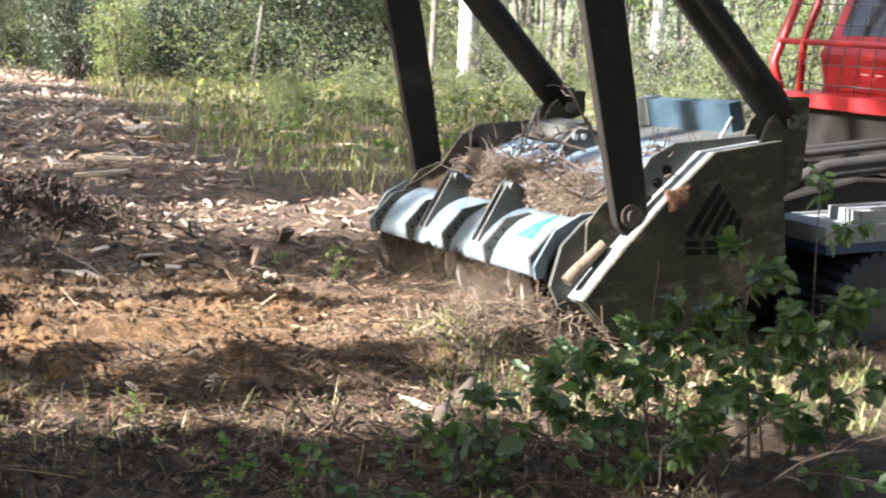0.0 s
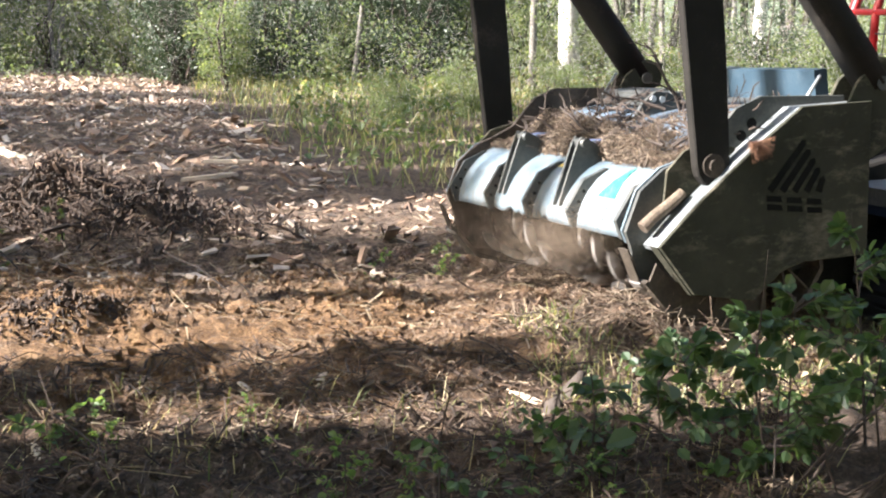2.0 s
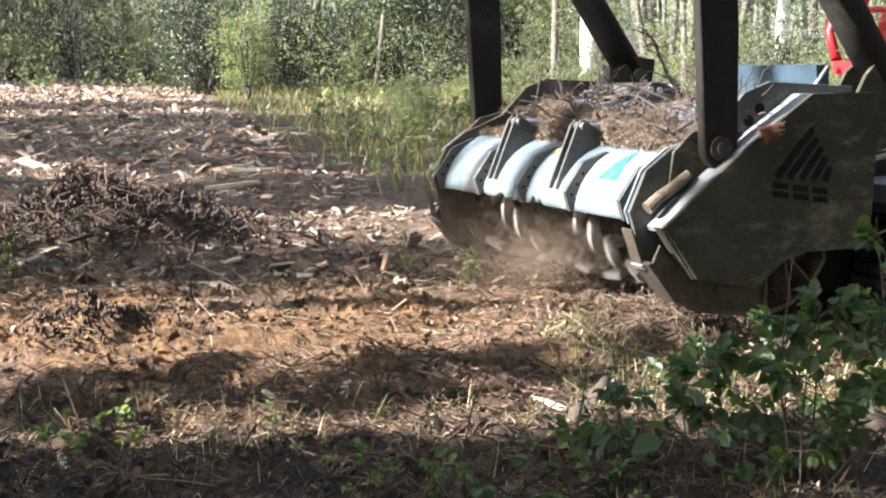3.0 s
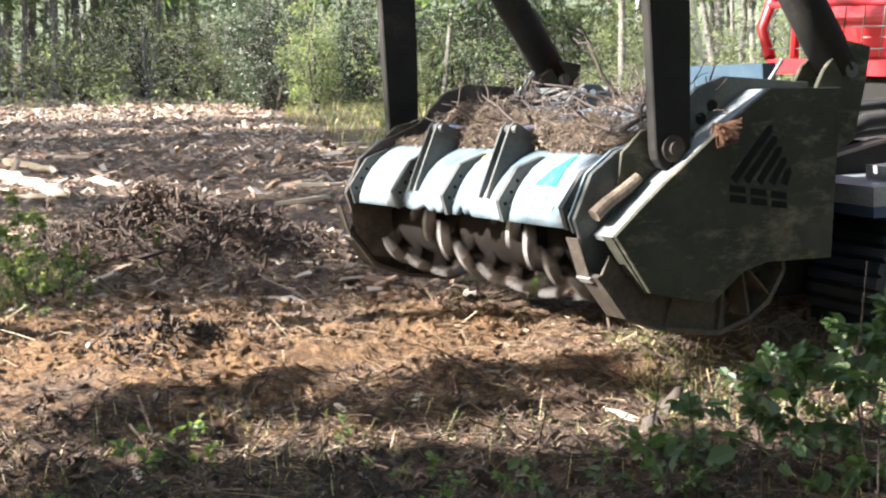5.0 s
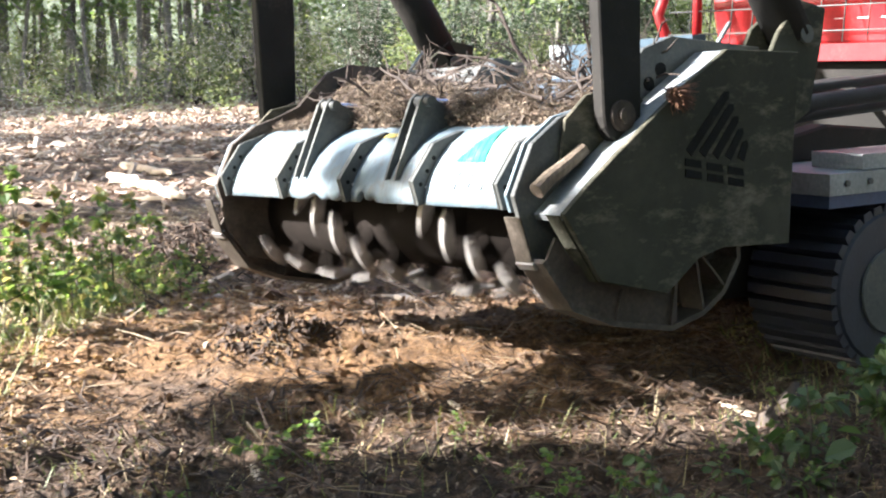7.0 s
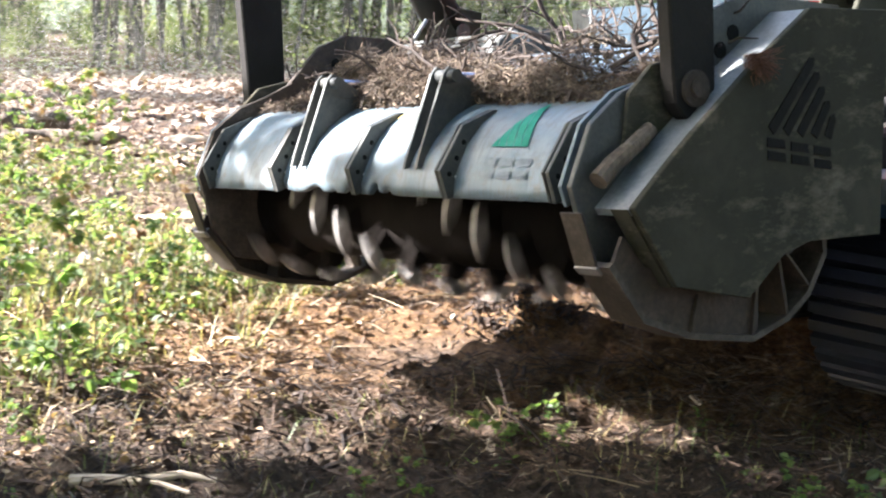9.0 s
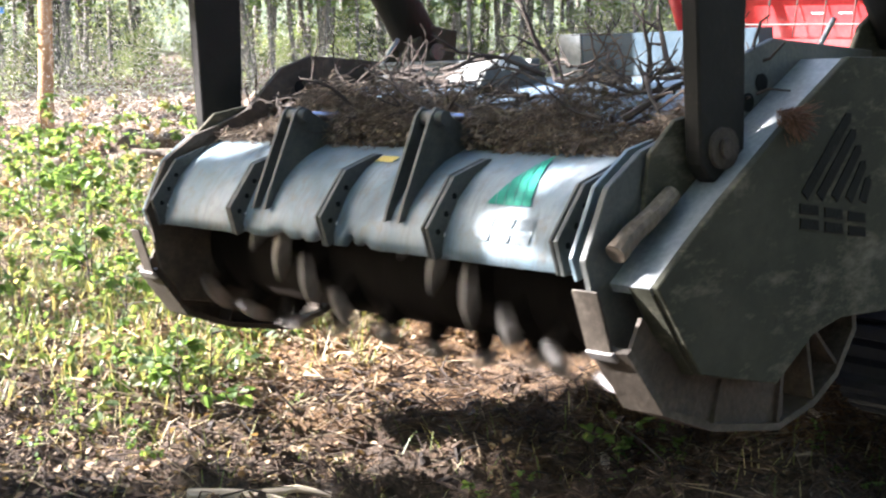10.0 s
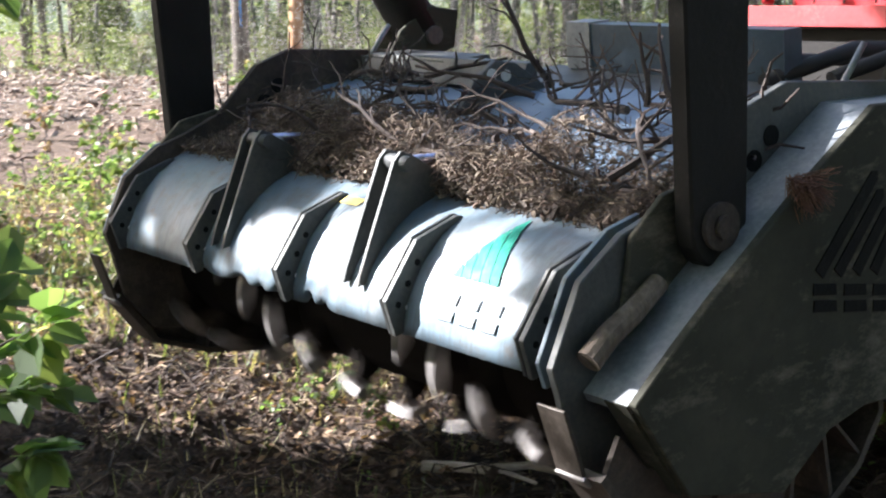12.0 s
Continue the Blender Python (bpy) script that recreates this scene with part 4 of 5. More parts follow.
# ---- the carrier behind the head: x across, y to the rear from the head's front ----
def carrier():
    c = empty("tracked_carrier", "red tracked forestry carrier with a wire-mesh cab guard", "forestry machine")
    # red cab body
    body = part("cab_body", bevel(slab(bmesh.new(), [(2.55, 1.36), (2.50, 1.62), (2.62, 1.80), (2.95, 2.55), (4.9, 2.6), (5.1, 1.36)], -0.92, 0.98), 0.03, 2), RED, c, "glossy red painted cab body")
    bm = bmesh.new()
    slab(bm, [(2.575, 1.74), (2.63, 1.82), (2.90, 2.44), (2.86, 2.46)], -0.78, 0.84)
    part("windscreen", bm, GLASS_DARK, body, "dark windscreen behind wire mesh")
    # lower red bumper beam and its lip
    part("front_beam", bevel(box(bmesh.new(), -1.06, 1.12, 2.28, 2.62, 1.29, 1.375), 0.012, 2), RED, c, "red front beam")
    part("belly", bevel(box(bmesh.new(), -0.80, 0.86, 2.35, 5.0, 0.92, 1.285), 0.02), BLACK, c)
    # white lettering on the front too far gone to read: plain bars
    for i in range(8):
        x = -0.50 + 0.15 * i
        part("worn_letter_bar", bevel(box(bmesh.new(), x, x + 0.07, 2.522, 2.53, 1.50, 1.57), 0.002), WHITE, body)
    # cage in front of the cab
    g = empty("cab_guard", "red tubular guard with wire mesh", "")
    g.parent = c
    ring = [(-1.10, 2.30, 1.385), (-1.22, 2.33, 1.56), (-1.02, 2.62, 2.55)]
    for s in (-1, 1):
        pts = [(s * (abs(x) - 0.02) + 0.03, y, z) for x, y, z in ring]
        part("guard_post", tube(bmesh.new(), pts, 0.034, 10), RED, g)
        part("guard_post", tube(bmesh.new(), [(s * 0.86 + 0.03, 2.30, 1.385), (s * 0.89 + 0.03, 2.34, 1.70), (s * 0.76 + 0.03, 2.60, 2.55)], 0.026, 10), RED, g)
    for k in range(13):
        x = -0.92 + 0.155 * k + 0.03
        part("wire", tube(bmesh.new(), [(x, 2.295, 1.385), (x, 2.335, 1.70), (x * 0.9, 2.595, 2.55)], 0.0045, 5), STEEL, g)
    for k in range(9):
        z = 1.44 + 0.125 * k
        y = 2.30 + 0.04 * min(1, (z - 1.385) / 0.315) + max(0, (z - 1.70)) * 0.30
        part("wire", tube(bmesh.new(), [(-1.06, y - 0.008, z), (1.12, y - 0.008, z)], 0.0045, 5), STEEL, g)
    part("guard_bar", tube(bmesh.new(), [(-1.10, 2.335, 1.70), (1.16, 2.335, 1.70)], 0.02, 8), RED, g)
    # lift arms and hoses between cab and head
    for s in (-1, 1):
        part("lift_arm", bevel(slab(bmesh.new(), [(0.75, 0.62), (0.80, 0.88), (1.6, 1.02), (2.9, 0.90), (2.9, 0.66), (1.6, 0.74)], s * 0.62 + 0.03 - 0.06, s * 0.62 + 0.03 + 0.06), 0.012), BLACK, c)
        part("lift_ram", tube(bmesh.new(), [(s * 0.38, 0.80, 0.70), (s * 0.38, 2.0, 0.80), (s * 0.38, 2.7, 0.86)], 0.045, 12), STEEL, c)
    for i, (x, z, r) in enumerate(((1.02, 1.16, 0.036), (0.94, 1.10, 0.026), (0.80, 1.20, 0.022), (0.55, 1.18, 0.026), (0.30, 1.14, 0.022))):
        pts = [(x - 0.05, 0.80, z - 0.14), (x, 1.15, z - 0.02), (x + 0.02, 1.90, z + 0.02), (x, 2.3, z - 0.02), (x - 0.06, 2.62, z + 0.06)]
        part("hydraulic_hose", tube(bmesh.new(), pts, r, 10), RUBBER, c, "black rubber hydraulic hose")
    # step block low behind the side plate; blue paints sky reflection, pale tone sunlight
    blk = part("step_frame", bevel(box(bmesh.new(), 0.70, 1.22, 1.02, 2.22, 0.72, 0.77), 0.012), BLUE, c, "step frame coloured blue for the sky's reflection")
    part("step_plate", bevel(box(bmesh.new(), 0.70, 1.24, 1.00, 2.24, 0.774, 0.862), 0.010), STRIP, blk, "step plate in pale grey for its sunlit look")
    part("step_flange", bevel(box(bmesh.new(), 0.95, 1.22, 1.22, 2.15, 0.866, 0.93), 0.010), STRIP, blk)
    for y in (1.10, 1.24, 1.40):
        part("bolt", bevel(tube(bmesh.new(), [(1.238, y, 0.82), (1.250, y, 0.82)], 0.014, 6), 0.002), STEEL, blk)
    # tracks
    for s in (-1, 1):
        t = empty("rubber_track", "muddy black rubber track", "")
        t.parent = c
        front = 1.40 if s > 0 else 2.0
        x0, x1 = s * 0.98 - 0.24, s * 0.98 + 0.24
        loop = []
        for k in range(13):
            a = math.pi / 2 + math.pi * k / 12
            loop.append((front + 0.32 * math.cos(a), 0.36 + 0.32 * math.sin(a)))
        for k in range(13):
            a = -math.pi / 2 + math.pi * k / 12
            loop.append((5.2 + 0.32 * math.cos(a), 0.36 + 0.32 * math.sin(a)))
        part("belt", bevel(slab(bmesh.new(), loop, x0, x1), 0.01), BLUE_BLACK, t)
        for k in range(34):
            u = k / 34
            i = u * len(loop)
            p0, p1 = Vector(loop[int(i) % len(loop)]), Vector(loop[(int(i) + 1) % len(loop)])
            p = p0.lerp(p1, i - int(i))
            n = (p - Vector((min(5.2, max(front, p.x)), 0.36))).normalized()
            d = Vector((-n.y, n.x)) * 0.03
            q = p + n * 0.035
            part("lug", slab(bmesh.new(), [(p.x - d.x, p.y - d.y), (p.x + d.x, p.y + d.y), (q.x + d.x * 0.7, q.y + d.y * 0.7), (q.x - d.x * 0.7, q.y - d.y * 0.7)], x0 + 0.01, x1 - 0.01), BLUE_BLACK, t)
        for y in (front, 2.5, 3.1, 3.7, 4.45, 5.2):
            part("roller", bevel(tube(bmesh.new(), [(x0 - 0.012, y, 0.35), (x1 + 0.012, y, 0.35)], 0.18, 18), 0.01), STEEL, t)
    part("push_frame", bevel(slab(bmesh.new(), [(0.72, 0.30), (0.72, 0.62), (1.3, 0.86), (2.45, 0.86), (2.45, 0.25)], -0.70, 0.70), 0.02), BLACK, c)
    part("chassis", bevel(box(bmesh.new(), -0.72, 0.72, 2.45, 5.4, 0.40, 0.915), 0.02), BLACK, c)
    return c


CARRIER = carrier()


def debris():
    """Needles, bark and branches that have piled up on the head's deck and ride with it."""
    random.seed(21)

    def deck_z(y):
        return 0.262 + (y - 0.30) * 0.37 if y < 0.52 else 0.345 + (y - 0.52) * 0.25 if y < 0.86 else 0.43

    h = Heap()
    for _ in range(15000):
        x, y = rnd(-1.14, 1.14), 0.29 + abs(random.gauss(0, 0.15))
        if y > 0.95:
            continue
        lump = max(0.0, 0.105 + 0.24 * noise.noise((x * 3.6, y * 3.6, 5.0)) + 0.04 * noise.noise((x * 9, y * 9, 2.0))) * max(0.12, 1 - abs(y - 0.42) / 0.42)
        p = Vector((x, y, deck_z(y) + rnd(0.0, 1.0) * lump + 0.004))
        d = any_turn(0.55) @ Vector((1, 0, 0))
        n = rnd(0.012, 0.045)
        h.stick([p - d * n, p + Vector((0, 0, rnd(0, 0.012))), p + d * n], rnd(0.0008, 0.002), 0.0006, 3)
    for _ in range(2600):
        x, y = rnd(-1.14, 1.14), 0.28 + abs(random.gauss(0, 0.13))
        lump = max(0.0, 0.09 + 0.17 * noise.noise((x * 3.6, y * 3.6, 5.0))) * max(0.12, 1 - abs(y - 0.42) / 0.42)
        s = rnd(0.4, 1.3) * (2.0 if random.random() < 0.06 else 1.0)
        h.chip(Vector((x, y, deck_z(y) + rnd(0, 1) * lump)), (0.010 * s, 0.005 * s, 0.003 * s), any_turn(0.7))
    tuft = Heap()
    for _ in range(260):
        p = Vector((1.33, 0.60, 0.37)) + Vector((rnd(-0.02, 0.025), rnd(-0.03, 0.03), rnd(-0.02, 0.02)))
        d = Vector((rnd(0.2, 0.9), rnd(-0.6, 0.6), rnd(-1, 0.2))).normalized()
        tuft.stick([p, p + d * 0.04, p + d * rnd(0.05, 0.08)], 0.0014, 0.0008, 3)
    litter = tagged(h.done("needle_litter", NEEDLES), "matted brown pine needles and bark heaped on the mulching head", "forest litter", kind="stuff")
    out = [litter, tagged(tuft.done("needle_tuft", TUFT), "tuft of reddish-brown dead needles caught on the side plate", "needle tuft")]
    for i in range(84):
        h = Heap()
        x, y = rnd(-1.05, 1.05), rnd(0.34, 0.85)
        base = Vector((x, y, deck_z(y) + 0.08))
        if i < 9:
            d = Vector((rnd(-0.5, 0.5), rnd(-0.4, 0.4), rnd(0.5, 1.0))).normalized()
            n = rnd(0.12, 0.26)
        else:
            d = Vector((rnd(-1, 1), rnd(-0.45, 0.45), rnd(-0.05, 0.22))).normalized()
            n = rnd(0.12, 0.38)
        pts = [base]
        for k in range(5):
            d = (d + some_way() * 0.28).normalized()
            q = pts[-1] + d * n / 5
            q.z = max(q.z, deck_z(q.y) + 0.015)
            q.x = max(-1.14, min(1.14, q.x))
            pts.append(q)
        r = rnd(0.003, 0.007) if i % 4 else rnd(0.006, 0.012)
        h.stick(pts, r, r * 0.4, 6)
        for k in range(1, 5):
            if random.random() < 0.6:
                e = (d + some_way() * 0.9).normalized()
                m = pts[k] + e * rnd(0.03, 0.08)
                h.stick([pts[k], m, m + (e + some_way() * 0.5) * 0.04], r * 0.5, r * 0.25, 4)
        out.append(tagged(h.done("branch", TWIGS), "broken grey-brown branch lying on the mulching head", "branch", "branches on the head"))
    # larger dark limbs that arch over the deck
    for i in range(12):
        h = Heap()
        x, y = rnd(-1.0, 0.9), rnd(0.5, 0.95)
        d = Vector((rnd(-1, 1), rnd(-0.3, 0.2), rnd(0.05, 0.5))).normalized()
        pts, n = [Vector((x, y, deck_z(y) + 0.05))], rnd(0.35, 0.75)
        for k in range(8):
            d = (d + Vector((0, 0, -0.20)) + some_way() * 0.25).normalized()
            q = pts[-1] + d * n / 8
            q.z = max(q.z, deck_z(q.y) + 0.03)
            q.x, q.y = max(-1.13, min(1.13, q.x)), max(0.40, min(1.02, q.y))
            pts.append(q)
        r = rnd(0.008, 0.014)
        h.stick(pts, r, r * 0.4, 7)
        limb = tagged(h.done("limb", TWIGS), "dark crooked broken limb lying on the mulching head", "limb", "limbs on the head")
        out.append(limb)
        for k in range(2, 8):
            e = (d + some_way()).normalized()
            e.z = abs(e.z)
            m = pts[k] + e * rnd(0.05, 0.11)
            h = Heap()
            h.stick([pts[k], m, m + (e + some_way() * 0.6) * 0.05], r * 0.45, r * 0.2, 5)
            h.done("twig", TWIGS, limb)
    h = Heap()
    h.stick([(1.225, 0.035, 0.062), (1.222, 0.10, 0.105), (1.226, 0.17, 0.142), (1.22, 0.26, 0.192)], 0.030, 0.025, 12)
    out.append(tagged(h.done("broken_log", CUT_WOOD), "short broken log wedged beside the hood", "log"))
    return out


RIDERS = debris()


# ---- the woods: undergrowth along the clearing's edge, trunks behind it ----
def leaf_cloud(h, centre, radius, count, size, flat=0.7):
    for _ in range(count):
        w = some_way() * (rnd(0.25, 1.0) ** 0.5)
        p = Vector(centre) + Vector((w.x * radius, w.y * radius, w.z * radius * flat))
        d = (some_way() + Vector((0, 0, -0.25))).normalized()
        s = size * rnd(0.6, 1.3)
        h.small_leaf(p, d, some_way(), s, s * 0.62)


def shrub(height, width, leaf, count, material, label):
    """A shrub: stems from one root, each with leaf clumps; an uneven outline with gaps."""
    s = empty("shrub", label, "shrub", "undergrowth")
    st, lf = Heap(), Heap()
    stems = 7
    for i in range(stems):
        a = rnd(0, 6.283)
        top = Vector((math.cos(a) * width * rnd(0.1, 0.55), math.sin(a) * width * rnd(0.1, 0.55), height * rnd(0.55, 1.0)))
        mid = top * 0.5 + Vector((rnd(-0.1, 0.1), rnd(-0.1, 0.1), 0.05)) * width
        st.stick([(0, 0, -0.05), mid, top], 0.012 * height, 0.004 * height, 4)
        for k in range(9):
            u = rnd(0.12, 1.0)
            c = mid.lerp(top, (u - 0.5) * 2) if u > 0.5 else Vector((0, 0, 0)).lerp(mid, u * 2)
            leaf_cloud(lf, c + some_way() * width * 0.16, width * rnd(0.10, 0.22), count // (stems * 9), leaf)
    st.done("stem", TWIGS, s)
    lf.done("foliage", material, s)
    return s


def plant_far_shrubs():
    random.seed(31)
    kinds = [shrub(2.2, 1.7, 0.062, 4400, LEAF_FAR, "dense green leafy shrub at the edge of the woods"),
             shrub(1.5, 1.5, 0.058, 3800, LEAF_FAR, "low green leafy shrub at the edge of the woods"),
             shrub(3.4, 2.2, 0.075, 4800, LEAF_FAR, "tall green sapling thicket at the edge of the woods"),
             shrub(1.2, 1.5, 0.085, 2400, LEAF_YELLOW, "sunlit yellow-green shrub at the edge of the woods"),
             shrub(2.6, 1.9, 0.06, 5000, LEAF_DARK, "dark young spruce at the edge of the woods")]
    for k in kinds:
        k.location = (0, -40, ground_z(0, -40))
    used = set()

    def put(k, x, y, s=1.0):
        m = pose(x, y, ground_z(x, y), 0, 0, rnd(0, 360))
        if k in used:
            c = copy_thing(kinds[k], m)
        else:
            used.add(k)
            c = kinds[k]
            c.matrix_basis = m
        c.scale = (s, s, s * rnd(0.85, 1.15))

    for i in range(150):
        a = rnd(-38, 26)
        edge = 33 + 6 * math.sin(a * 0.21) + (7 if a < -2 else -3)
        r = edge + abs(random.gauss(0, 6))
        k = random.choices(range(5), (5, 5, 4, 2.0 if a < 2 else 6, 1.2))[0]
        put(k, r * math.sin(radians(a)), r * math.cos(radians(a)), rnd(0.55, 1.0))
    for i in range(12):
        a, r = radians(rnd(-4, 6)), rnd(31, 36)
        put(4, r * math.sin(a), r * math.cos(a), rnd(0.9, 1.3))
    for i in range(24):
        a = rnd(3, 22)
        r = rnd(20, 33)
        put(random.choice((1, 1, 3)), r * math.sin(radians(a)), r * math.cos(radians(a)), rnd(0.3, 0.55))


plant_far_shrubs()


def tree(height, radius, bark, crown_leaf, label, low=0.35, lean=0.0, leaf=0.28, count=1100):
    t = empty("tree", label, "tree", "woods")
    bm = bmesh.new()
    pts = [Vector((lean * height * u + 0.12 * math.sin(u * 5), 0.10 * math.sin(u * 4 + 1), height * u - 0.1)) for u in (0, 0.08, 0.2, 0.4, 0.6, 0.8, 1.0)]
    tube(bm, pts, [radius * 1.25, radius, radius * 0.92, radius * 0.78, radius * 0.58, radius * 0.36, 0.03], 10)
    for i in range(14):
        u = rnd(low, 0.95)
        p = pts[0].lerp(pts[-1], u)
        a = rnd(0, 6.283)
        n = height * 0.22 * (1.15 - u)
        e = p + Vector((math.cos(a) * n, math.sin(a) * n, n * rnd(-0.1, 0.6)))
        tube(bm, [p, p.lerp(e, 0.5) + Vector((0, 0, 0.1)), e], [radius * 0.3, radius * 0.2, 0.012], 5, cap=False)
    part("trunk", bm, bark, t)
    h = Heap()
    for i in range(40):
        u = rnd(low, 1.0)
        p = pts[0].lerp(pts[-1], u)
        a = rnd(0, 6.283)
        n = height * 0.20 * (1.15 - u) * rnd(0.3, 1.0)
        leaf_cloud(h, p + Vector((math.cos(a) * n, math.sin(a) * n, 0)), height * 0.065, count // 40, leaf, 0.5)
    h.done("crown", crown_leaf, t)
    return t


def plant_trees():
    random.seed(47)
    kinds = [tree(13, 0.13, BARK, LEAF, "slender grey-barked tree in the woods"),
             tree(14, 0.17, PALE_BARK, LEAF, "pale-barked aspen in the woods", 0.3),
             tree(11, 0.09, PALE_BARK, LEAF, "thin pale young tree in the woods", 0.3, 0.06),
             tree(15, 0.20, BARK, LEAF_DARK, "dark spruce in the woods", 0.12, 0.0, 0.30, 2200),
             tree(13, 0.20, BIRCH, LEAF, "white-barked birch at the edge of the woods", 0.4),
             tree(15, 0.13, BARK, LEAF, "tall bare-stemmed tree beside the clearing", 0.62, 0.0, 0.3, 2600),
             tree(13, 0.13, STAKE, LEAF, "reddish-barked slender tree at the clearing's edge")]
    used = set()

    def put(k, x, y, s=1.0, lean=(0, 0)):
        m = pose(x, y, ground_z(x, y), lean[0], lean[1], rnd(0, 360))
        if k in used:
            c = copy_thing(kinds[k], m)
        else:
            used.add(k)
            c = kinds[k]
            c.matrix_basis = m
        c.scale = (s, s, s)

    put(4, 6.75, 34.5, 1.15)
    put(4, 9.75, 30.5, 0.72)
    put(4, 8.35, 37.0, 0.62, (0, 16))
    put(4, 7.2, 40.0, 0.7)
    for i in range(64):
        a = rnd(-41, 24)
        r = 31 + (4 if a < -2 else 0) + rnd(0, 9)
        put(random.choice((2, 2, 2, 2, 0)), r * math.sin(radians(a)), r * math.cos(radians(a)), rnd(0.55, 0.95), (random.gauss(0, 3), random.gauss(0, 4)))
    for i in range(60):
        a = rnd(-43, -6)
        r = rnd(37, 52)
        put(random.choice((2, 2, 0)), r * math.sin(radians(a)), r * math.cos(radians(a)), rnd(0.55, 0.9), (random.gauss(0, 3), random.gauss(0, 3)))
    for i in range(80):
        a = rnd(-40, 27)
        r = 36 + (6 if a < -2 else 0) + rnd(0, 34)
        k = random.choices(range(4), (4, 4, 5, 2))[0]
        put(k, r * math.sin(radians(a)), r * math.cos(radians(a)), rnd(0.8, 1.25), (random.gauss(0, 2), random.gauss(0, 3)))
    # the trees beyond the left edge, whose crowns shade strips of the clearing
    for x, y, k, s in ((-13, 7.2, 5, 0.72), (-18, 10.9, 5, 0.95), (-17, 13.6, 5, 1.0), (-22, 15.5, 5, 1.1), (-24, 19.5, 5, 1.2), (-30, 22, 5, 1.2),
                       (-8.7, 6.2, 5, 1.05), (-9.8, 6.0, 5, 1.1), (-8.2, 6.7, 5, 1.0), (-15, -1.2, 1, 0.95), (-16.5, -3.0, 0, 1.0), (-14, -4.2, 1, 1.0), (-19, -2.0, 3, 0.9), (-19, -5.5, 3, 0.9), (-22, -2.0, 1, 1.0), (-25, -6.5, 3, 1.0)):
        put(k, x, y, s)
    # unseen tall trees added over the eye; crowns cut sky light on the foreground
    for x, y, s in ((-5.6, 0.3, 0.70), (-3.4, -0.6, 0.66), (-1.5, -1.3, 0.72), (0.6, -1.0, 0.62), (2.4, -0.9, 0.68), (4.3, -0.3, 0.70), (6.0, 1.4, 0.72), (-0.6, -3.4, 0.85), (3.2, -3.4, 0.85), (-4.5, -3.6, 0.85)):
        put(5, x, y, s)
    # dense unseen spruces added close behind the eye, to darken foreground and head
    for x, y, s in ((-5.0, -7.6, 0.9), (-1.0, -8.0, 0.9), (3.0, -7.8, 0.9), (6.5, -6.5, 0.9), (9.5, -3.5, 0.85)):
        put(3, x, y, s)
    # unseen woods added round behind the eye, blocking sky light on shaded sides
    for i in range(44):
        a = radians(rnd(35, 235))
        r = rnd(9, 26)
        put(random.choice((0, 1, 3, 3)), r * math.sin(a), r * math.cos(a), rnd(0.8, 1.2))
    # two trunks at the clearing's edge, one marked with blue tape
    put(0, -12.25, 20.0, 1.0)
    put(6, -11.6, 20.2, 0.85)


plant_trees()


def far_woods():
    """Foliage among the trunks, and a glowing green backdrop painting in the hazy distance."""
    random.seed(53)
    h = Heap()
    for _ in range(1500):
        a, r = radians(rnd(-45, 30)), rnd(38, 75)
        k = rnd(0.4, 1.1)
        leaf_cloud(h, (r * math.sin(a), r * math.cos(a), abs(random.gauss(0, 2.4)) + 0.1), k, 34, 0.08 + 0.001 * r, 0.6)
    for _ in range(900):
        a = rnd(-43, 24)
        r = (rnd(31, 42) if a < -1 else rnd(25, 38))
        a = radians(a)
        leaf_cloud(h, (r * math.sin(a), r * math.cos(a), abs(random.gauss(0, 0.9)) + 0.1), rnd(0.25, 0.7), 34, 0.065, 0.7)
    tagged(h.done("far_woods", LEAF_FAR), "green forest foliage among the trunks", "woods", kind="stuff")
    m, t, p = nodes("glowing_haze_backdrop")
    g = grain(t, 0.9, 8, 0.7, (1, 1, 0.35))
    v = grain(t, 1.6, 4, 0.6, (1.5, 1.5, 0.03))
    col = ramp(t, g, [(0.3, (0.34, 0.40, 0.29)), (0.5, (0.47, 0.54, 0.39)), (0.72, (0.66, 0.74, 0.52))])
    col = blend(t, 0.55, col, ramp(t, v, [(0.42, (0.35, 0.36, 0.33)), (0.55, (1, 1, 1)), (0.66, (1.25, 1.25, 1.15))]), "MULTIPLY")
    # emission stands in for sunlit haze between the far trees
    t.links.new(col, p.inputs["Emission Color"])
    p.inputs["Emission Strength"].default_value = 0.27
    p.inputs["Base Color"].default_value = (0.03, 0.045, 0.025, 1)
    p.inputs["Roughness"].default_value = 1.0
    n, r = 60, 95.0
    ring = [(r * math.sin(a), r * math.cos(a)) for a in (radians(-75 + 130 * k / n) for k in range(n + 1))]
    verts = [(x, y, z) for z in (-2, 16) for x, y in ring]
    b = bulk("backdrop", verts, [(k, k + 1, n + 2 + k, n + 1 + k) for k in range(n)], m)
    tagged(b, "glowing green backdrop, painted haze of the forest behind the trees", "backdrop", kind="structure")


far_woods()


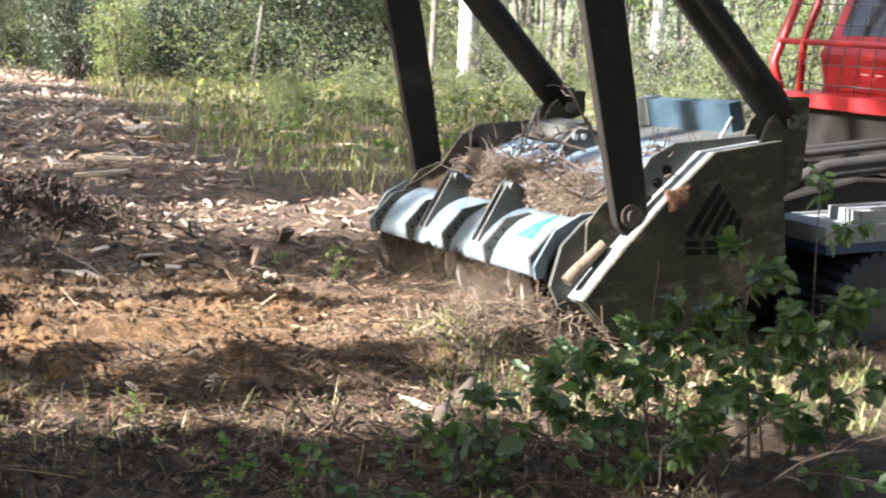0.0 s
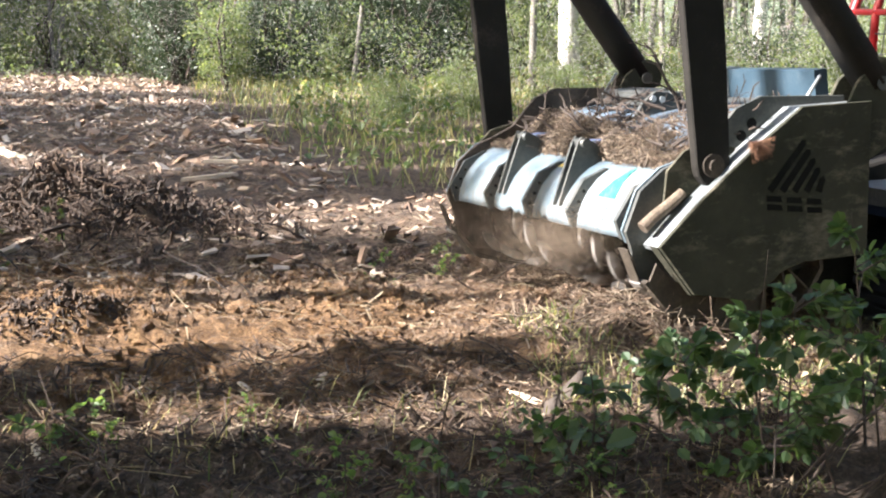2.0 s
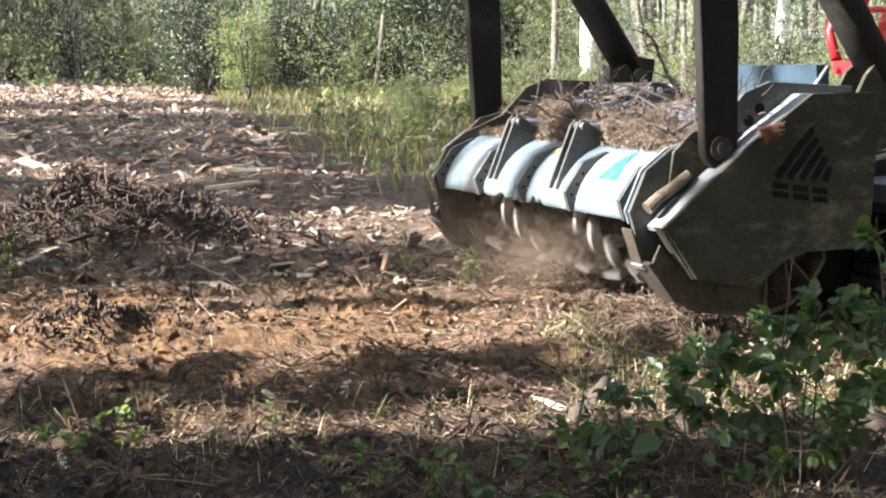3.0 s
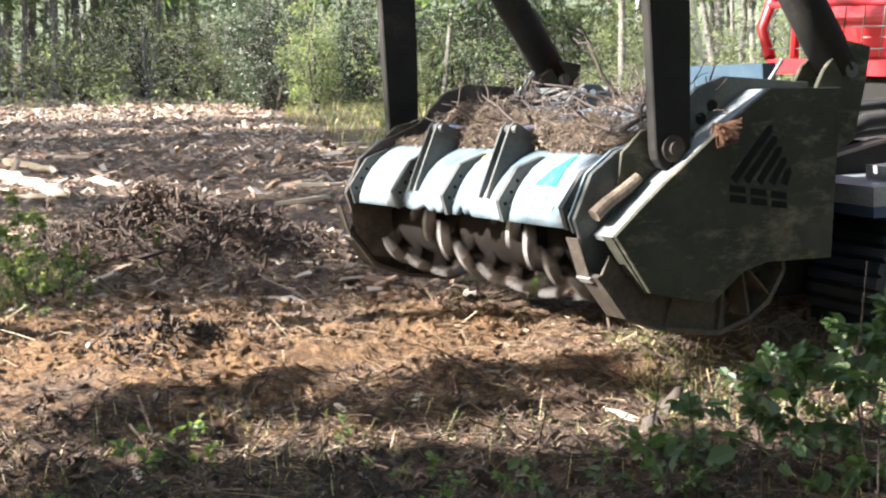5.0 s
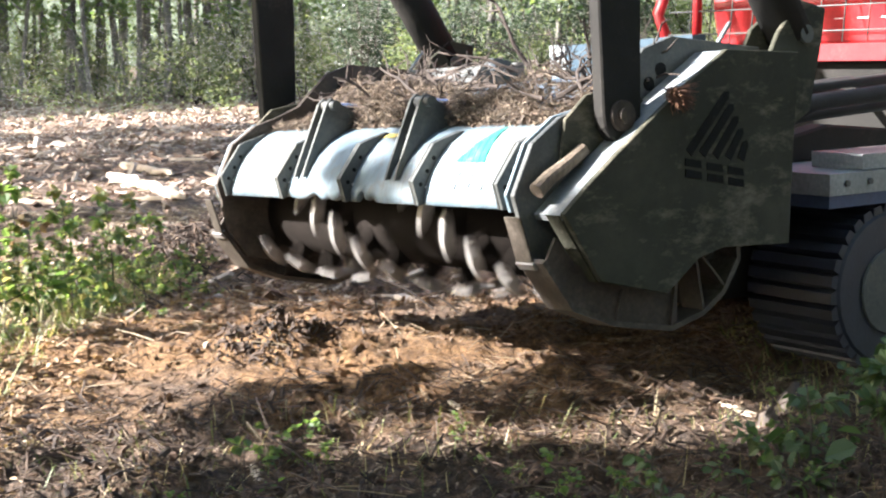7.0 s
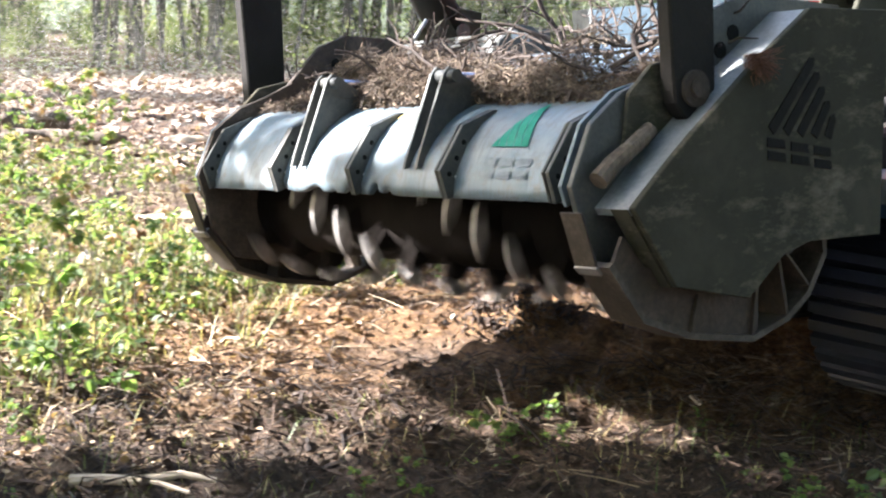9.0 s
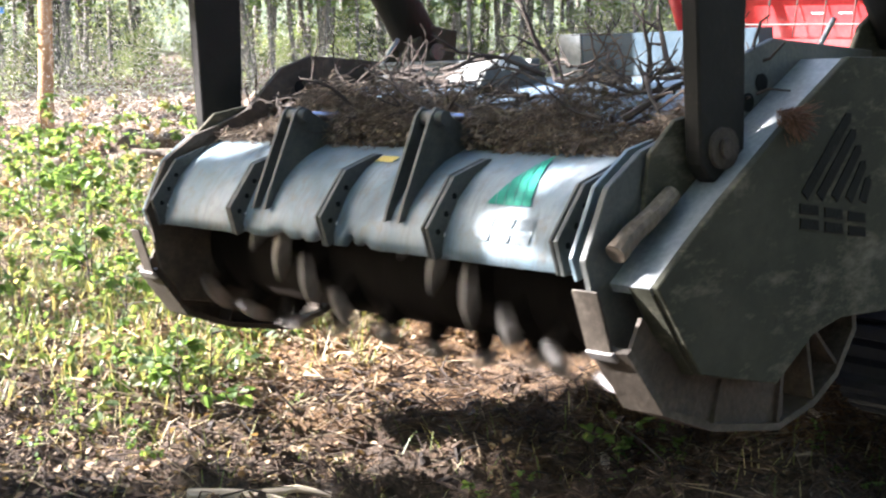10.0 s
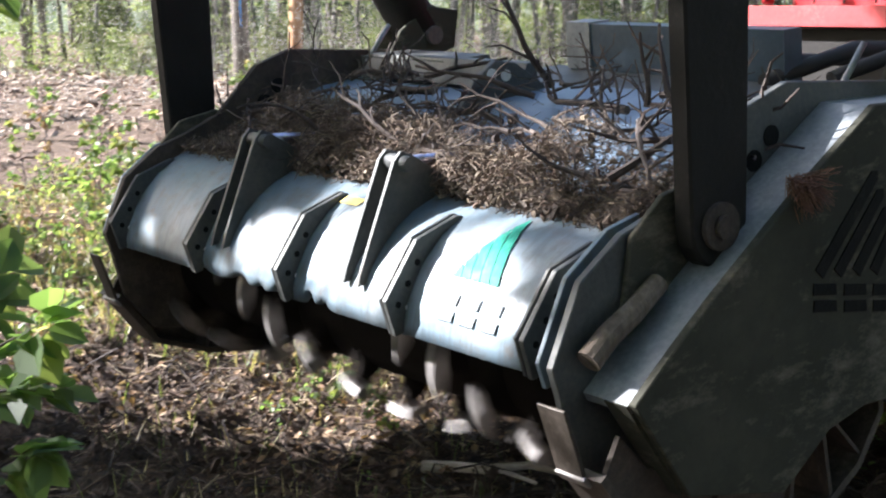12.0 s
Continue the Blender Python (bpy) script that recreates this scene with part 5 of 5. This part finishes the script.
def dust_haze():
    """Fine dust thrown up by the work, hanging over the far side of the clearing."""
    rng = np.random.default_rng(97)
    n = 330000
    a = np.radians(rng.uniform(-44, 24, n))
    r = rng.uniform(17, 33, n)
    z = np.abs(rng.normal(0, 1.4, n)) + 0.25
    c = np.stack([r * np.sin(a), r * np.cos(a), z], 1)
    keep = np.array([noise.noise((p[0] * 0.16, p[1] * 0.16, p[2] * 0.5)) > rng.uniform(-0.5, 0.15) for p in c])
    c = c[keep]
    v = (c[:, None, :] + rng.normal(0, 0.0056, (len(c), 3, 3))).reshape(-1, 3)
    h = bulk("dust_haze", v.tolist(), np.arange(len(v)).reshape(-1, 3).tolist(), DUST)
    tagged(h, "pale sunlit dust hanging in the air before the woods", "dust", kind="stuff")


dust_haze()


def dust_puff():
    """Dust blown out under the rotor's near end while it digs."""
    rng = np.random.default_rng(101)
    n = 60000
    c = np.concatenate([rng.normal(0, 1, (n // 2, 3)) * (0.13, 0.13, 0.08) + (0.80, -0.20, 0.0), rng.normal(0, 1, (n - n // 2, 3)) * (0.45, 0.22, 0.12) + (0.35, -0.20, 0.0)])
    v = (c[:, None, :] + rng.normal(0, 0.0010, (n, 3, 3))).reshape(-1, 3)
    h = bulk("dust_puff", v.tolist(), np.arange(len(v)).reshape(-1, 3).tolist(), SOIL_DUST)
    return tagged(h, "thin brown dust blown out under the rotor", "dust", kind="stuff")


PUFF = dust_puff()


def sapling(height, spread_, count, leaf, material, label, low=0.15, group="saplings", kind="sapling"):
    """A young leafy tree: a thin stem, side shoots, and round leaves along them."""
    t = empty(kind, label, kind, group)
    st, lf = Heap(), Heap()
    top = Vector((rnd(-0.1, 0.1) * height, rnd(-0.1, 0.1) * height, height))
    mid = top * 0.5 + Vector((rnd(-0.06, 0.06), rnd(-0.06, 0.06), 0)) * height
    st.stick([(0, 0, -0.05), mid, top], 0.0012 + 0.0066 * height, 0.0015, 6)
    shoots = max(6, int(count / 22))
    for i in range(shoots):
        u = rnd(low, 1.0)
        p = Vector((0, 0, 0)).lerp(mid, u * 2) if u < 0.5 else mid.lerp(top, u * 2 - 1)
        a = rnd(0, 6.283)
        n = spread_ * (1.2 - u * 0.75) * rnd(0.4, 1.0)
        e = p + Vector((math.cos(a) * n, math.sin(a) * n, n * rnd(0.0, 0.7)))
        m = p.lerp(e, 0.5) + Vector((0, 0, 0.06 * n))
        st.stick([p, m, e], 0.002 + 0.0015 * height, 0.0012, 4)
        for k in range(max(1, count // shoots)):
            v = rnd(0.25, 1.05)
            q = p.lerp(m, v * 2) if v < 0.5 else m.lerp(e, v * 2 - 1)
            d = (some_way() + Vector((math.cos(a), math.sin(a), -0.3))).normalized()
            s = leaf * rnd(0.55, 1.2)
            lf.leaf(q + d * leaf * 0.25, d, (some_way() * 0.7 + Vector((0, 0, 1))).normalized(), s, s * 0.78)
    st.done("stem", TWIGS, t)
    lf.done("foliage", material, t)
    return t


def plant_near():
    random.seed(61)
    kinds = [sapling(0.42, 0.20, 70, 0.05, LEAF, "small green leafy weed on the soil", 0.05, "weeds", "weed"),
             sapling(0.30, 0.18, 55, 0.042, LEAF_YELLOW, "small yellow-green weed on the soil", 0.05, "weeds", "weed"),
             sapling(0.55, 0.26, 110, 0.052, LEAF_YELLOW, "sunlit yellow-green leafy weed on the soil", 0.05, "weeds", "weed"),
             sapling(0.22, 0.15, 40, 0.04, LEAF, "low green seedling on the soil", 0.05, "weeds", "weed"),
             sapling(0.65, 0.28, 130, 0.055, LEAF, "knee-high green leafy weed", 0.05, "weeds", "weed"),
             sapling(0.5, 0.2, 60, 0.05, LEAF_BROWN, "small weed with browned leaves", 0.05, "weeds", "weed")]
    used = set()

    def put(k, x, y, s=1.0):
        m = pose(x, y, ground_z(x, y) - 0.005, 0, 0, rnd(0, 360))
        c = copy_thing(kinds[k], m) if k in used else kinds[k]
        if k not in used:
            used.add(k)
            c.matrix_basis = m
        c.scale = (s, s, s)

    # the green belt past the orange bank
    for i in range(225):
        x, y = -1.5 - 7.5 * rnd(0, 1) ** 1.4, rnd(5.2, 13.5)
        if x > -2.15 + (y - 7) * 0.12 or (y < 6.4 and x > -2.5) or ((x + 1.4) / 1.3) ** 2 + ((y - 10.9) / 1.0) ** 2 < 1 or (y > 10.4 and x > -4.6):
            continue
        put(random.choices(range(6), (3, 4, 6, 2, 3, 1.2))[0], x, y, rnd(0.55, 1.25))
    for x, y, k, s in ((-1.75, 9.3, 2, 0.55), (-1.95, 9.05, 1, 0.8), (-2.2, 8.8, 2, 0.6), (-2.35, 9.4, 0, 0.8), (-2.5, 8.5, 1, 1.0), (0.95, 8.6, 1, 0.75), (0.62, 8.35, 3, 0.8), (1.02, 8.7, 0, 0.5), (-0.65, 5.45, 3, 0.9), (-0.62, 5.5, 0, 0.45), (-0.84, 5.04, 3, 0.9), (-1.42, 9.9, 2, 0.5), (-1.62, 9.0, 2, 0.55), (-1.75, 8.75, 1, 0.9), (-1.95, 8.3, 2, 0.6), (-2.2, 8.0, 1, 1.0), (-2.1, 8.5, 0, 0.6), (-2.35, 7.8, 2, 0.6), (-1.85, 9.5, 0, 0.6), (-2.6, 8.2, 5, 0.8), (-2.45, 9.0, 2, 0.7), (-2.7, 7.6, 1, 1.1), (-7.3, 16.6, 5, 1.7), (-7.2, 16.4, 2, 1.0), (-7.9, 17.6, 4, 1.4), (-6.4, 15.6, 2, 1.1), (-1.5, 7.9, 1, 0.6), (-1.7, 7.75, 2, 0.4)):
        put(k, x, y, s)
    # in the shade close by
    for i in range(28):
        x, y = rnd(-3.2, 2.2), rnd(4.35, 5.75)
        put(random.choices(range(6), (3, 1, 0.3, 5, 0.4, 0.2))[0], x, y, rnd(0.3, 0.7))
    # at the clearing's far side and its sunny grass
    for i in range(45):
        a, r = radians(rnd(1, 14)), rnd(15, 30)
        put(random.choice((1, 2, 2, 0)), r * math.sin(a), r * math.cos(a), rnd(0.7, 1.3))
    for i in range(40):
        a, r = radians(rnd(-40, -20)), rnd(12, 24)
        put(random.choice((0, 2, 4, 4, 5)), r * math.sin(a), r * math.cos(a), rnd(0.8, 1.5))

    # the leafy bush between the eye and the machine
    for x, y, hgt, sp, n, lf_ in ((1.35, 4.75, 0.50, 0.36, 330, 0.058), (1.72, 4.85, 0.72, 0.42, 520, 0.06), (2.05, 4.95, 0.95, 0.42, 520, 0.06), (1.55, 4.45, 0.48, 0.38, 330, 0.055), (1.95, 4.55, 0.7, 0.4, 450, 0.06),
                                  (1.20, 5.1, 0.36, 0.34, 260, 0.05), (1.45, 5.3, 0.42, 0.34, 280, 0.05), (1.8, 5.35, 0.5, 0.36, 300, 0.05), (2.15, 4.6, 0.8, 0.4, 450, 0.065), (0.95, 4.65, 0.28, 0.30, 180, 0.045), (2.3, 5.2, 1.1, 0.45, 480, 0.06),
                                  (0.55, 4.6, 0.22, 0.26, 120, 0.042), (1.62, 4.65, 0.98, 0.2, 90, 0.07), (1.05, 4.85, 0.55, 0.16, 50, 0.075)):
        b = sapling(hgt * 0.85, sp, int(n * 0.46), lf_, BUSH_LEAF, "green leafy bush with round leaves and thin stems", 0.08, "bushes", "bush")
        b.location = on_ground(x, y)
    b = sapling(0.50, 0.16, 9, 0.085, BUSH_LEAF, "thin shrub shoot with a few large green leaves", 0.5, "bushes", "bush")
    b.location = on_ground(1.15, 4.26)
    # arching dead stems among the bush
    for i in range(16):
        h = Heap()
        x, y = rnd(0.5, 2.3), rnd(4.3, 5.2)
        d = Vector((rnd(-1, 1), rnd(-0.4, 0.4), rnd(0.3, 1.2))).normalized()
        pts = [Vector((x, y, ground_z(x, y) - 0.02))]
        for k in range(5):
            d = (d + Vector((0, 0, -0.16)) + some_way() * 0.15).normalized()
            pts.append(pts[-1] + d * rnd(0.06, 0.13))
        h.stick(pts, 0.005, 0.002, 5)
        for k in (2, 3, 4):
            e = (d + some_way()).normalized()
            h.stick([pts[k], pts[k] + e * 0.05, pts[k] + e * 0.09 + some_way() * 0.015], 0.0022, 0.001, 4)
        tagged(h.done("dead_stem", TWIGS), "arching bare brown stem of a dead shrub", "dead stem", "dead stems")
    b = sapling(1.75, 0.42, 300, 0.08, LEAF, "slim aspen sapling with round bright leaves", 0.2, "bushes")
    b.location = on_ground(-1.95, 2.20)
    b = sapling(1.55, 0.30, 200, 0.07, LEAF, "slim aspen sapling with round bright leaves", 0.35, "bushes")
    b.location = on_ground(-1.97, 2.16)
    # dense young trees past the left edge, which throw the foreground into shade
    for x, y, hgt, sp, low, n in ((-8.0, 4.40, 7.6, 0.45, 0.58, 900), (-8.1, 4.1, 5.3, 0.6, 0.83, 800), (-8.6, 4.0, 5.8, 0.6, 0.78, 900), (-7.6, 4.1, 4.9, 0.6, 0.82, 700), (-8.1, 3.2, 7.7, 0.6, 0.75, 170), (-8.3, 2.6, 7.8, 0.6, 0.75, 220), (-8.2, 2.95, 3.6, 0.65, 0.05, 1200), (-8.7, 3.05, 3.8, 0.6, 0.05, 1200), (-8.5, 3.6, 6.0, 0.5, 0.68, 800), (-9.2, 4.1, 8.2, 0.45, 0.66, 700), (-8.0, 3.85, 6.4, 0.7, 0.67, 1100), (-8.3, 3.4, 6.0, 0.6, 0.6, 900), (-9.0, 3.5, 6.6, 0.6, 0.6, 900), (-8.0, 2.9, 3.9, 0.6, 0.1, 1100), (-8.2, 2.2, 3.8, 0.9, 0.1, 1100), (-8.3, 1.4, 4.2, 1.1, 0.1, 1200), (-8.0, 0.4, 4.8, 1.2, 0.1, 1400),
                                  (-8.4, -0.7, 5.4, 1.3, 0.1, 1500), (-8.0, -1.9, 6.0, 1.4, 0.1, 1600), (-8.3, 2.8, 7.2, 0.5, 0.74, 420), (-8.2, 1.6, 7.4, 0.8, 0.62, 700), (-8.6, 0.6, 7.4, 0.9, 0.6, 700), (-9.6, 0.0, 5.5, 1.3, 0.1, 1400), (-7.6, 3.1, 3.5, 0.6, 0.3, 1300), (-7.3, 2.8, 3.2, 0.6, 0.3, 1200), (-7.9, 3.5, 3.6, 0.6, 0.4, 1200)):
        b = sapling(hgt, sp, int(n * (1.0 if hgt > 7 and 2.4 < y < 3.5 else 0.47 if hgt > 4.8 else 0.72)), 0.20, BUSH_LEAF, "dense leafy young tree beside the clearing", low, "young trees", "young_tree")
        b.location = on_ground(x, y - 0.32)


plant_near()


def undergrowth():
    """Grass and low leaves too many to count."""
    random.seed(71)
    h = Heap()
    for _ in range(20000):
        if random.random() < 0.55:
            a, r = radians(rnd(-3, 20)), math.sqrt(rnd(13.5 ** 2, 36 ** 2))
            x, y = r * math.sin(a), r * math.cos(a)
            if x < 1.2 - (y - 13) * 0.16 + rnd(-0.6, 0.6):
                continue
            s = 1.5
        else:
            x, y = rnd(-9, -2.2), rnd(6, 16)
            if x > -2.15 + (y - 7) * 0.12 or ((x + 1.4) / 1.3) ** 2 + ((y - 10.9) / 1.0) ** 2 < 1 or (y > 10.4 and x > -4.6):
                continue
            s = 0.8
        d = Vector((rnd(-0.6, 0.6), rnd(-0.6, 0.6), 1)).normalized()
        h.blade(on_ground(x, y, -0.01), d, rnd(0.08, 0.22) * s, 0.0032 * s * (1 + y / 30), rnd(0, 0.06))
    for _ in range(5500):
        x, y = -2.0 - 3.8 * rnd(0, 1) ** 1.3, rnd(5.3, 10)
        if (y < 6.2 and x > -2.6) or noise.noise((x * 1.3, y * 1.3, 21)) < -0.25:
            continue
        d = Vector((rnd(-0.7, 0.7), rnd(-0.7, 0.7), 1)).normalized()
        h.blade(on_ground(x, y, -0.01), d, rnd(0.08, 0.26), 0.0036, rnd(0, 0.09))
    tagged(h.done("grass", GRASS), "patchy sunlit grass with dry blades", "grass", kind="stuff")
    h = Heap()
    for _ in range(30000):
        if random.random() < 0.86:
            x, y = -1.5 - 8 * rnd(0, 1) ** 1.4, rnd(5.1, 14)
            if x > -2.15 + (y - 7) * 0.12 or (y < 6.3 and x > -2.5) or ((x + 1.4) / 1.3) ** 2 + ((y - 10.9) / 1.0) ** 2 < 1 or (y > 10.4 and x > -4.6) or noise.noise((x * 1.6, y * 1.6, 8)) < 0.0:
                continue
            s, z = 1.0, rnd(0, 0.05 + 0.3 * noise.noise((x * 1.6, y * 1.6, 8)))
        else:
            a, r = radians(rnd(1, 20)), math.sqrt(rnd(15 ** 2, 36 ** 2))
            x, y = r * math.sin(a), r * math.cos(a)
            if noise.noise((x * 0.5, y * 0.5, 8)) < -0.1:
                continue
            s, z = 2.0, rnd(0, 0.3)
        k = rnd(0.03, 0.075) * s
        h.leaf(on_ground(x, y, z), some_way(), (some_way() * 0.6 + Vector((0, 0, 1))).normalized(), k, k * 0.6)
    tagged(h.done("low_undergrowth", LEAF_YELLOW), "low yellow-green leafy undergrowth", "undergrowth", kind="stuff")
    h = Heap()
    for _ in range(1300):
        x, y = in_view(4.25, 6.0, -38, 22)
        d = Vector((rnd(-0.7, 0.7), rnd(-0.7, 0.7), 0.8)).normalized()
        h.blade(on_ground(x, y, -0.01), d, rnd(0.04, 0.16), 0.0025, rnd(0, 0.04))
    for _ in range(2600):
        x, y = rnd(1.1, 3.4), rnd(5.5, 7.2)
        d = Vector((rnd(-0.8, 0.8), rnd(-0.8, 0.8), 0.7)).normalized()
        if (x - 1.75) ** 2 + (y - 6.9) ** 2 > 0.12:
            h.blade(on_ground(x, y, -0.01), d, rnd(0.05, 0.15), 0.004, rnd(0, 0.05))
    tagged(h.done("shaded_grass", GRASS), "sparse grass blades in the shade", "grass", kind="stuff")


undergrowth()


# ---- what moves ----
HEAD_ROWS = [
    (0.0, pose(1.548, 7.988, 0.262, 12.79, -2.36, -77.21)),
    (0.5, pose(1.538, 7.992, 0.278, 12.79, -2.36, -77.21)),
    (1.0, pose(1.529, 8.028, 0.272, 12.54, -2.59, -77.01)),
    (1.5, pose(1.455, 8.014, 0.341, 10.81, -1.94, -76.60)),
    (2.0, pose(1.333, 7.919, 0.490, 7.13, -1.95, -75.31)),
    (2.5, pose(1.249, 7.841, 0.578, 4.80, -1.87, -73.68)),
    (4.5, pose(0.620, 7.369, 0.679, 2.49, -1.95, -68.16)),
    (5.0, pose(0.373, 7.128, 0.706, 2.26, -2.22, -65.41)),
    (5.5, pose(0.139, 6.891, 0.748, 0.82, -2.42, -61.16)),
    (6.0, pose(-0.066, 6.652, 0.795, 0.40, -2.47, -58.64)),
    (6.5, pose(-0.311, 6.440, 0.838, 0.02, -2.41, -56.50)),
    (7.0, pose(-0.546, 6.193, 0.885, -0.20, -2.36, -53.78)),
    (9.0, pose(-1.320, 5.156, 0.931, 3.48, -4.59, -41.88)),
    (9.5, pose(-1.447, 4.796, 0.915, 2.43, -3.07, -38.20)),
    (10.0, pose(-1.593, 4.466, 0.885, 2.11, -1.87, -35.20)),
    (10.5, pose(-1.813, 4.199, 0.837, 2.85, -0.68, -34.26)),
    (11.0, pose(-1.927, 3.939, 0.806, 3.82, -0.45, -32.15)),
    (11.5, pose(-1.995, 3.742, 0.777, 4.00, -0.20, -30.39)),
    (12.0, pose(-2.111, 3.615, 0.750, 5.62, 0.74, -29.01)),
]
CARRIER_ROWS = [
    (0.0, pose(1.548, 7.988, 0.0, 0, 0, -77.21)),
    (0.5, pose(1.538, 7.992, 0.0, 0, 0, -77.21)),
    (1.0, pose(1.529, 8.028, 0.0, 0, 0, -77.01)),
    (1.5, pose(1.455, 8.014, 0.0, 0, 0, -76.60)),
    (2.0, pose(1.333, 7.919, 0.0, 0, 0, -75.31)),
    (2.5, pose(1.249, 7.841, 0.0, 0, 0, -73.68)),
    (4.5, pose(0.620, 7.369, 0.0, 0, 0, -68.16)),
    (5.0, pose(0.373, 7.128, 0.0, 0, 0, -65.41)),
    (5.5, pose(0.139, 6.891, 0.0, 0, 0, -61.16)),
    (6.0, pose(-0.066, 6.652, 0.0, 0, 0, -58.64)),
    (6.5, pose(-0.311, 6.440, 0.0, 0, 0, -56.50)),
    (7.0, pose(-0.546, 6.193, 0.0, 0, 0, -53.78)),
    (9.0, pose(-1.320, 5.156, 0.0, 0, 0, -41.88)),
    (9.5, pose(-1.447, 4.796, 0.0, 0, 0, -38.20)),
    (10.0, pose(-1.593, 4.466, 0.0, 0, 0, -35.20)),
    (10.5, pose(-1.813, 4.199, 0.0, 0, 0, -34.26)),
    (11.0, pose(-1.927, 3.939, 0.0, 0, 0, -32.15)),
    (11.5, pose(-1.995, 3.742, 0.0, 0, 0, -30.39)),
    (12.0, pose(-2.111, 3.615, 0.0, 0, 0, -29.01)),
]


def motions():
    walk(HEAD, HEAD_ROWS)
    for rider in RIDERS:
        walk(rider, HEAD_ROWS)
    # the dust follows the digging rotor, then sinks to the ground as the head lifts
    walk(PUFF, [(t, m) for t, m in HEAD_ROWS if t <= 2.5] + [(3.2, pose(1.0, 7.7, 0.30, 4, 0, -73)), (4.0, pose(0.9, 7.6, -0.55, 3, 0, -72)), (12.0, pose(0.9, 7.6, -0.60, 3, 0, -72))])
    # the hood is held a little open at first and shuts as the head drops
    hinge = Vector((0, 0.30, 0.28))

    def hood_open(a):
        return Matrix.Translation(hinge) @ Matrix.Rotation(radians(a), 4, "X") @ Matrix.Translation(-hinge)

    walk(HOOD_PART, [(0.0, hood_open(-16)), (0.2, hood_open(-7)), (0.4, hood_open(-1)), (0.5, hood_open(0)), (6.0, hood_open(0)), (12.0, hood_open(0))])
    walk(ROTOR, [(k / 30, Matrix.Translation((0, 0.42, -0.115)) @ Matrix.Rotation(radians(-36 * k), 4, "X")) for k in range(361)])
    # the carrier noses down where the head digs in, and up as it climbs the bank
    def tip(t):
        return -3.3 + (3.3 + 1.0) * min(1, t / 7) if t < 7 else 1.0 + 3.0 * (t - 7) / 5

    walk(CARRIER, [(t, m @ Matrix.Translation((0, 5.5, 0)) @ Matrix.Rotation(radians(-tip(t)), 4, "X") @ Matrix.Translation((0, -5.0, 0))) for t, m in CARRIER_ROWS])


motions()
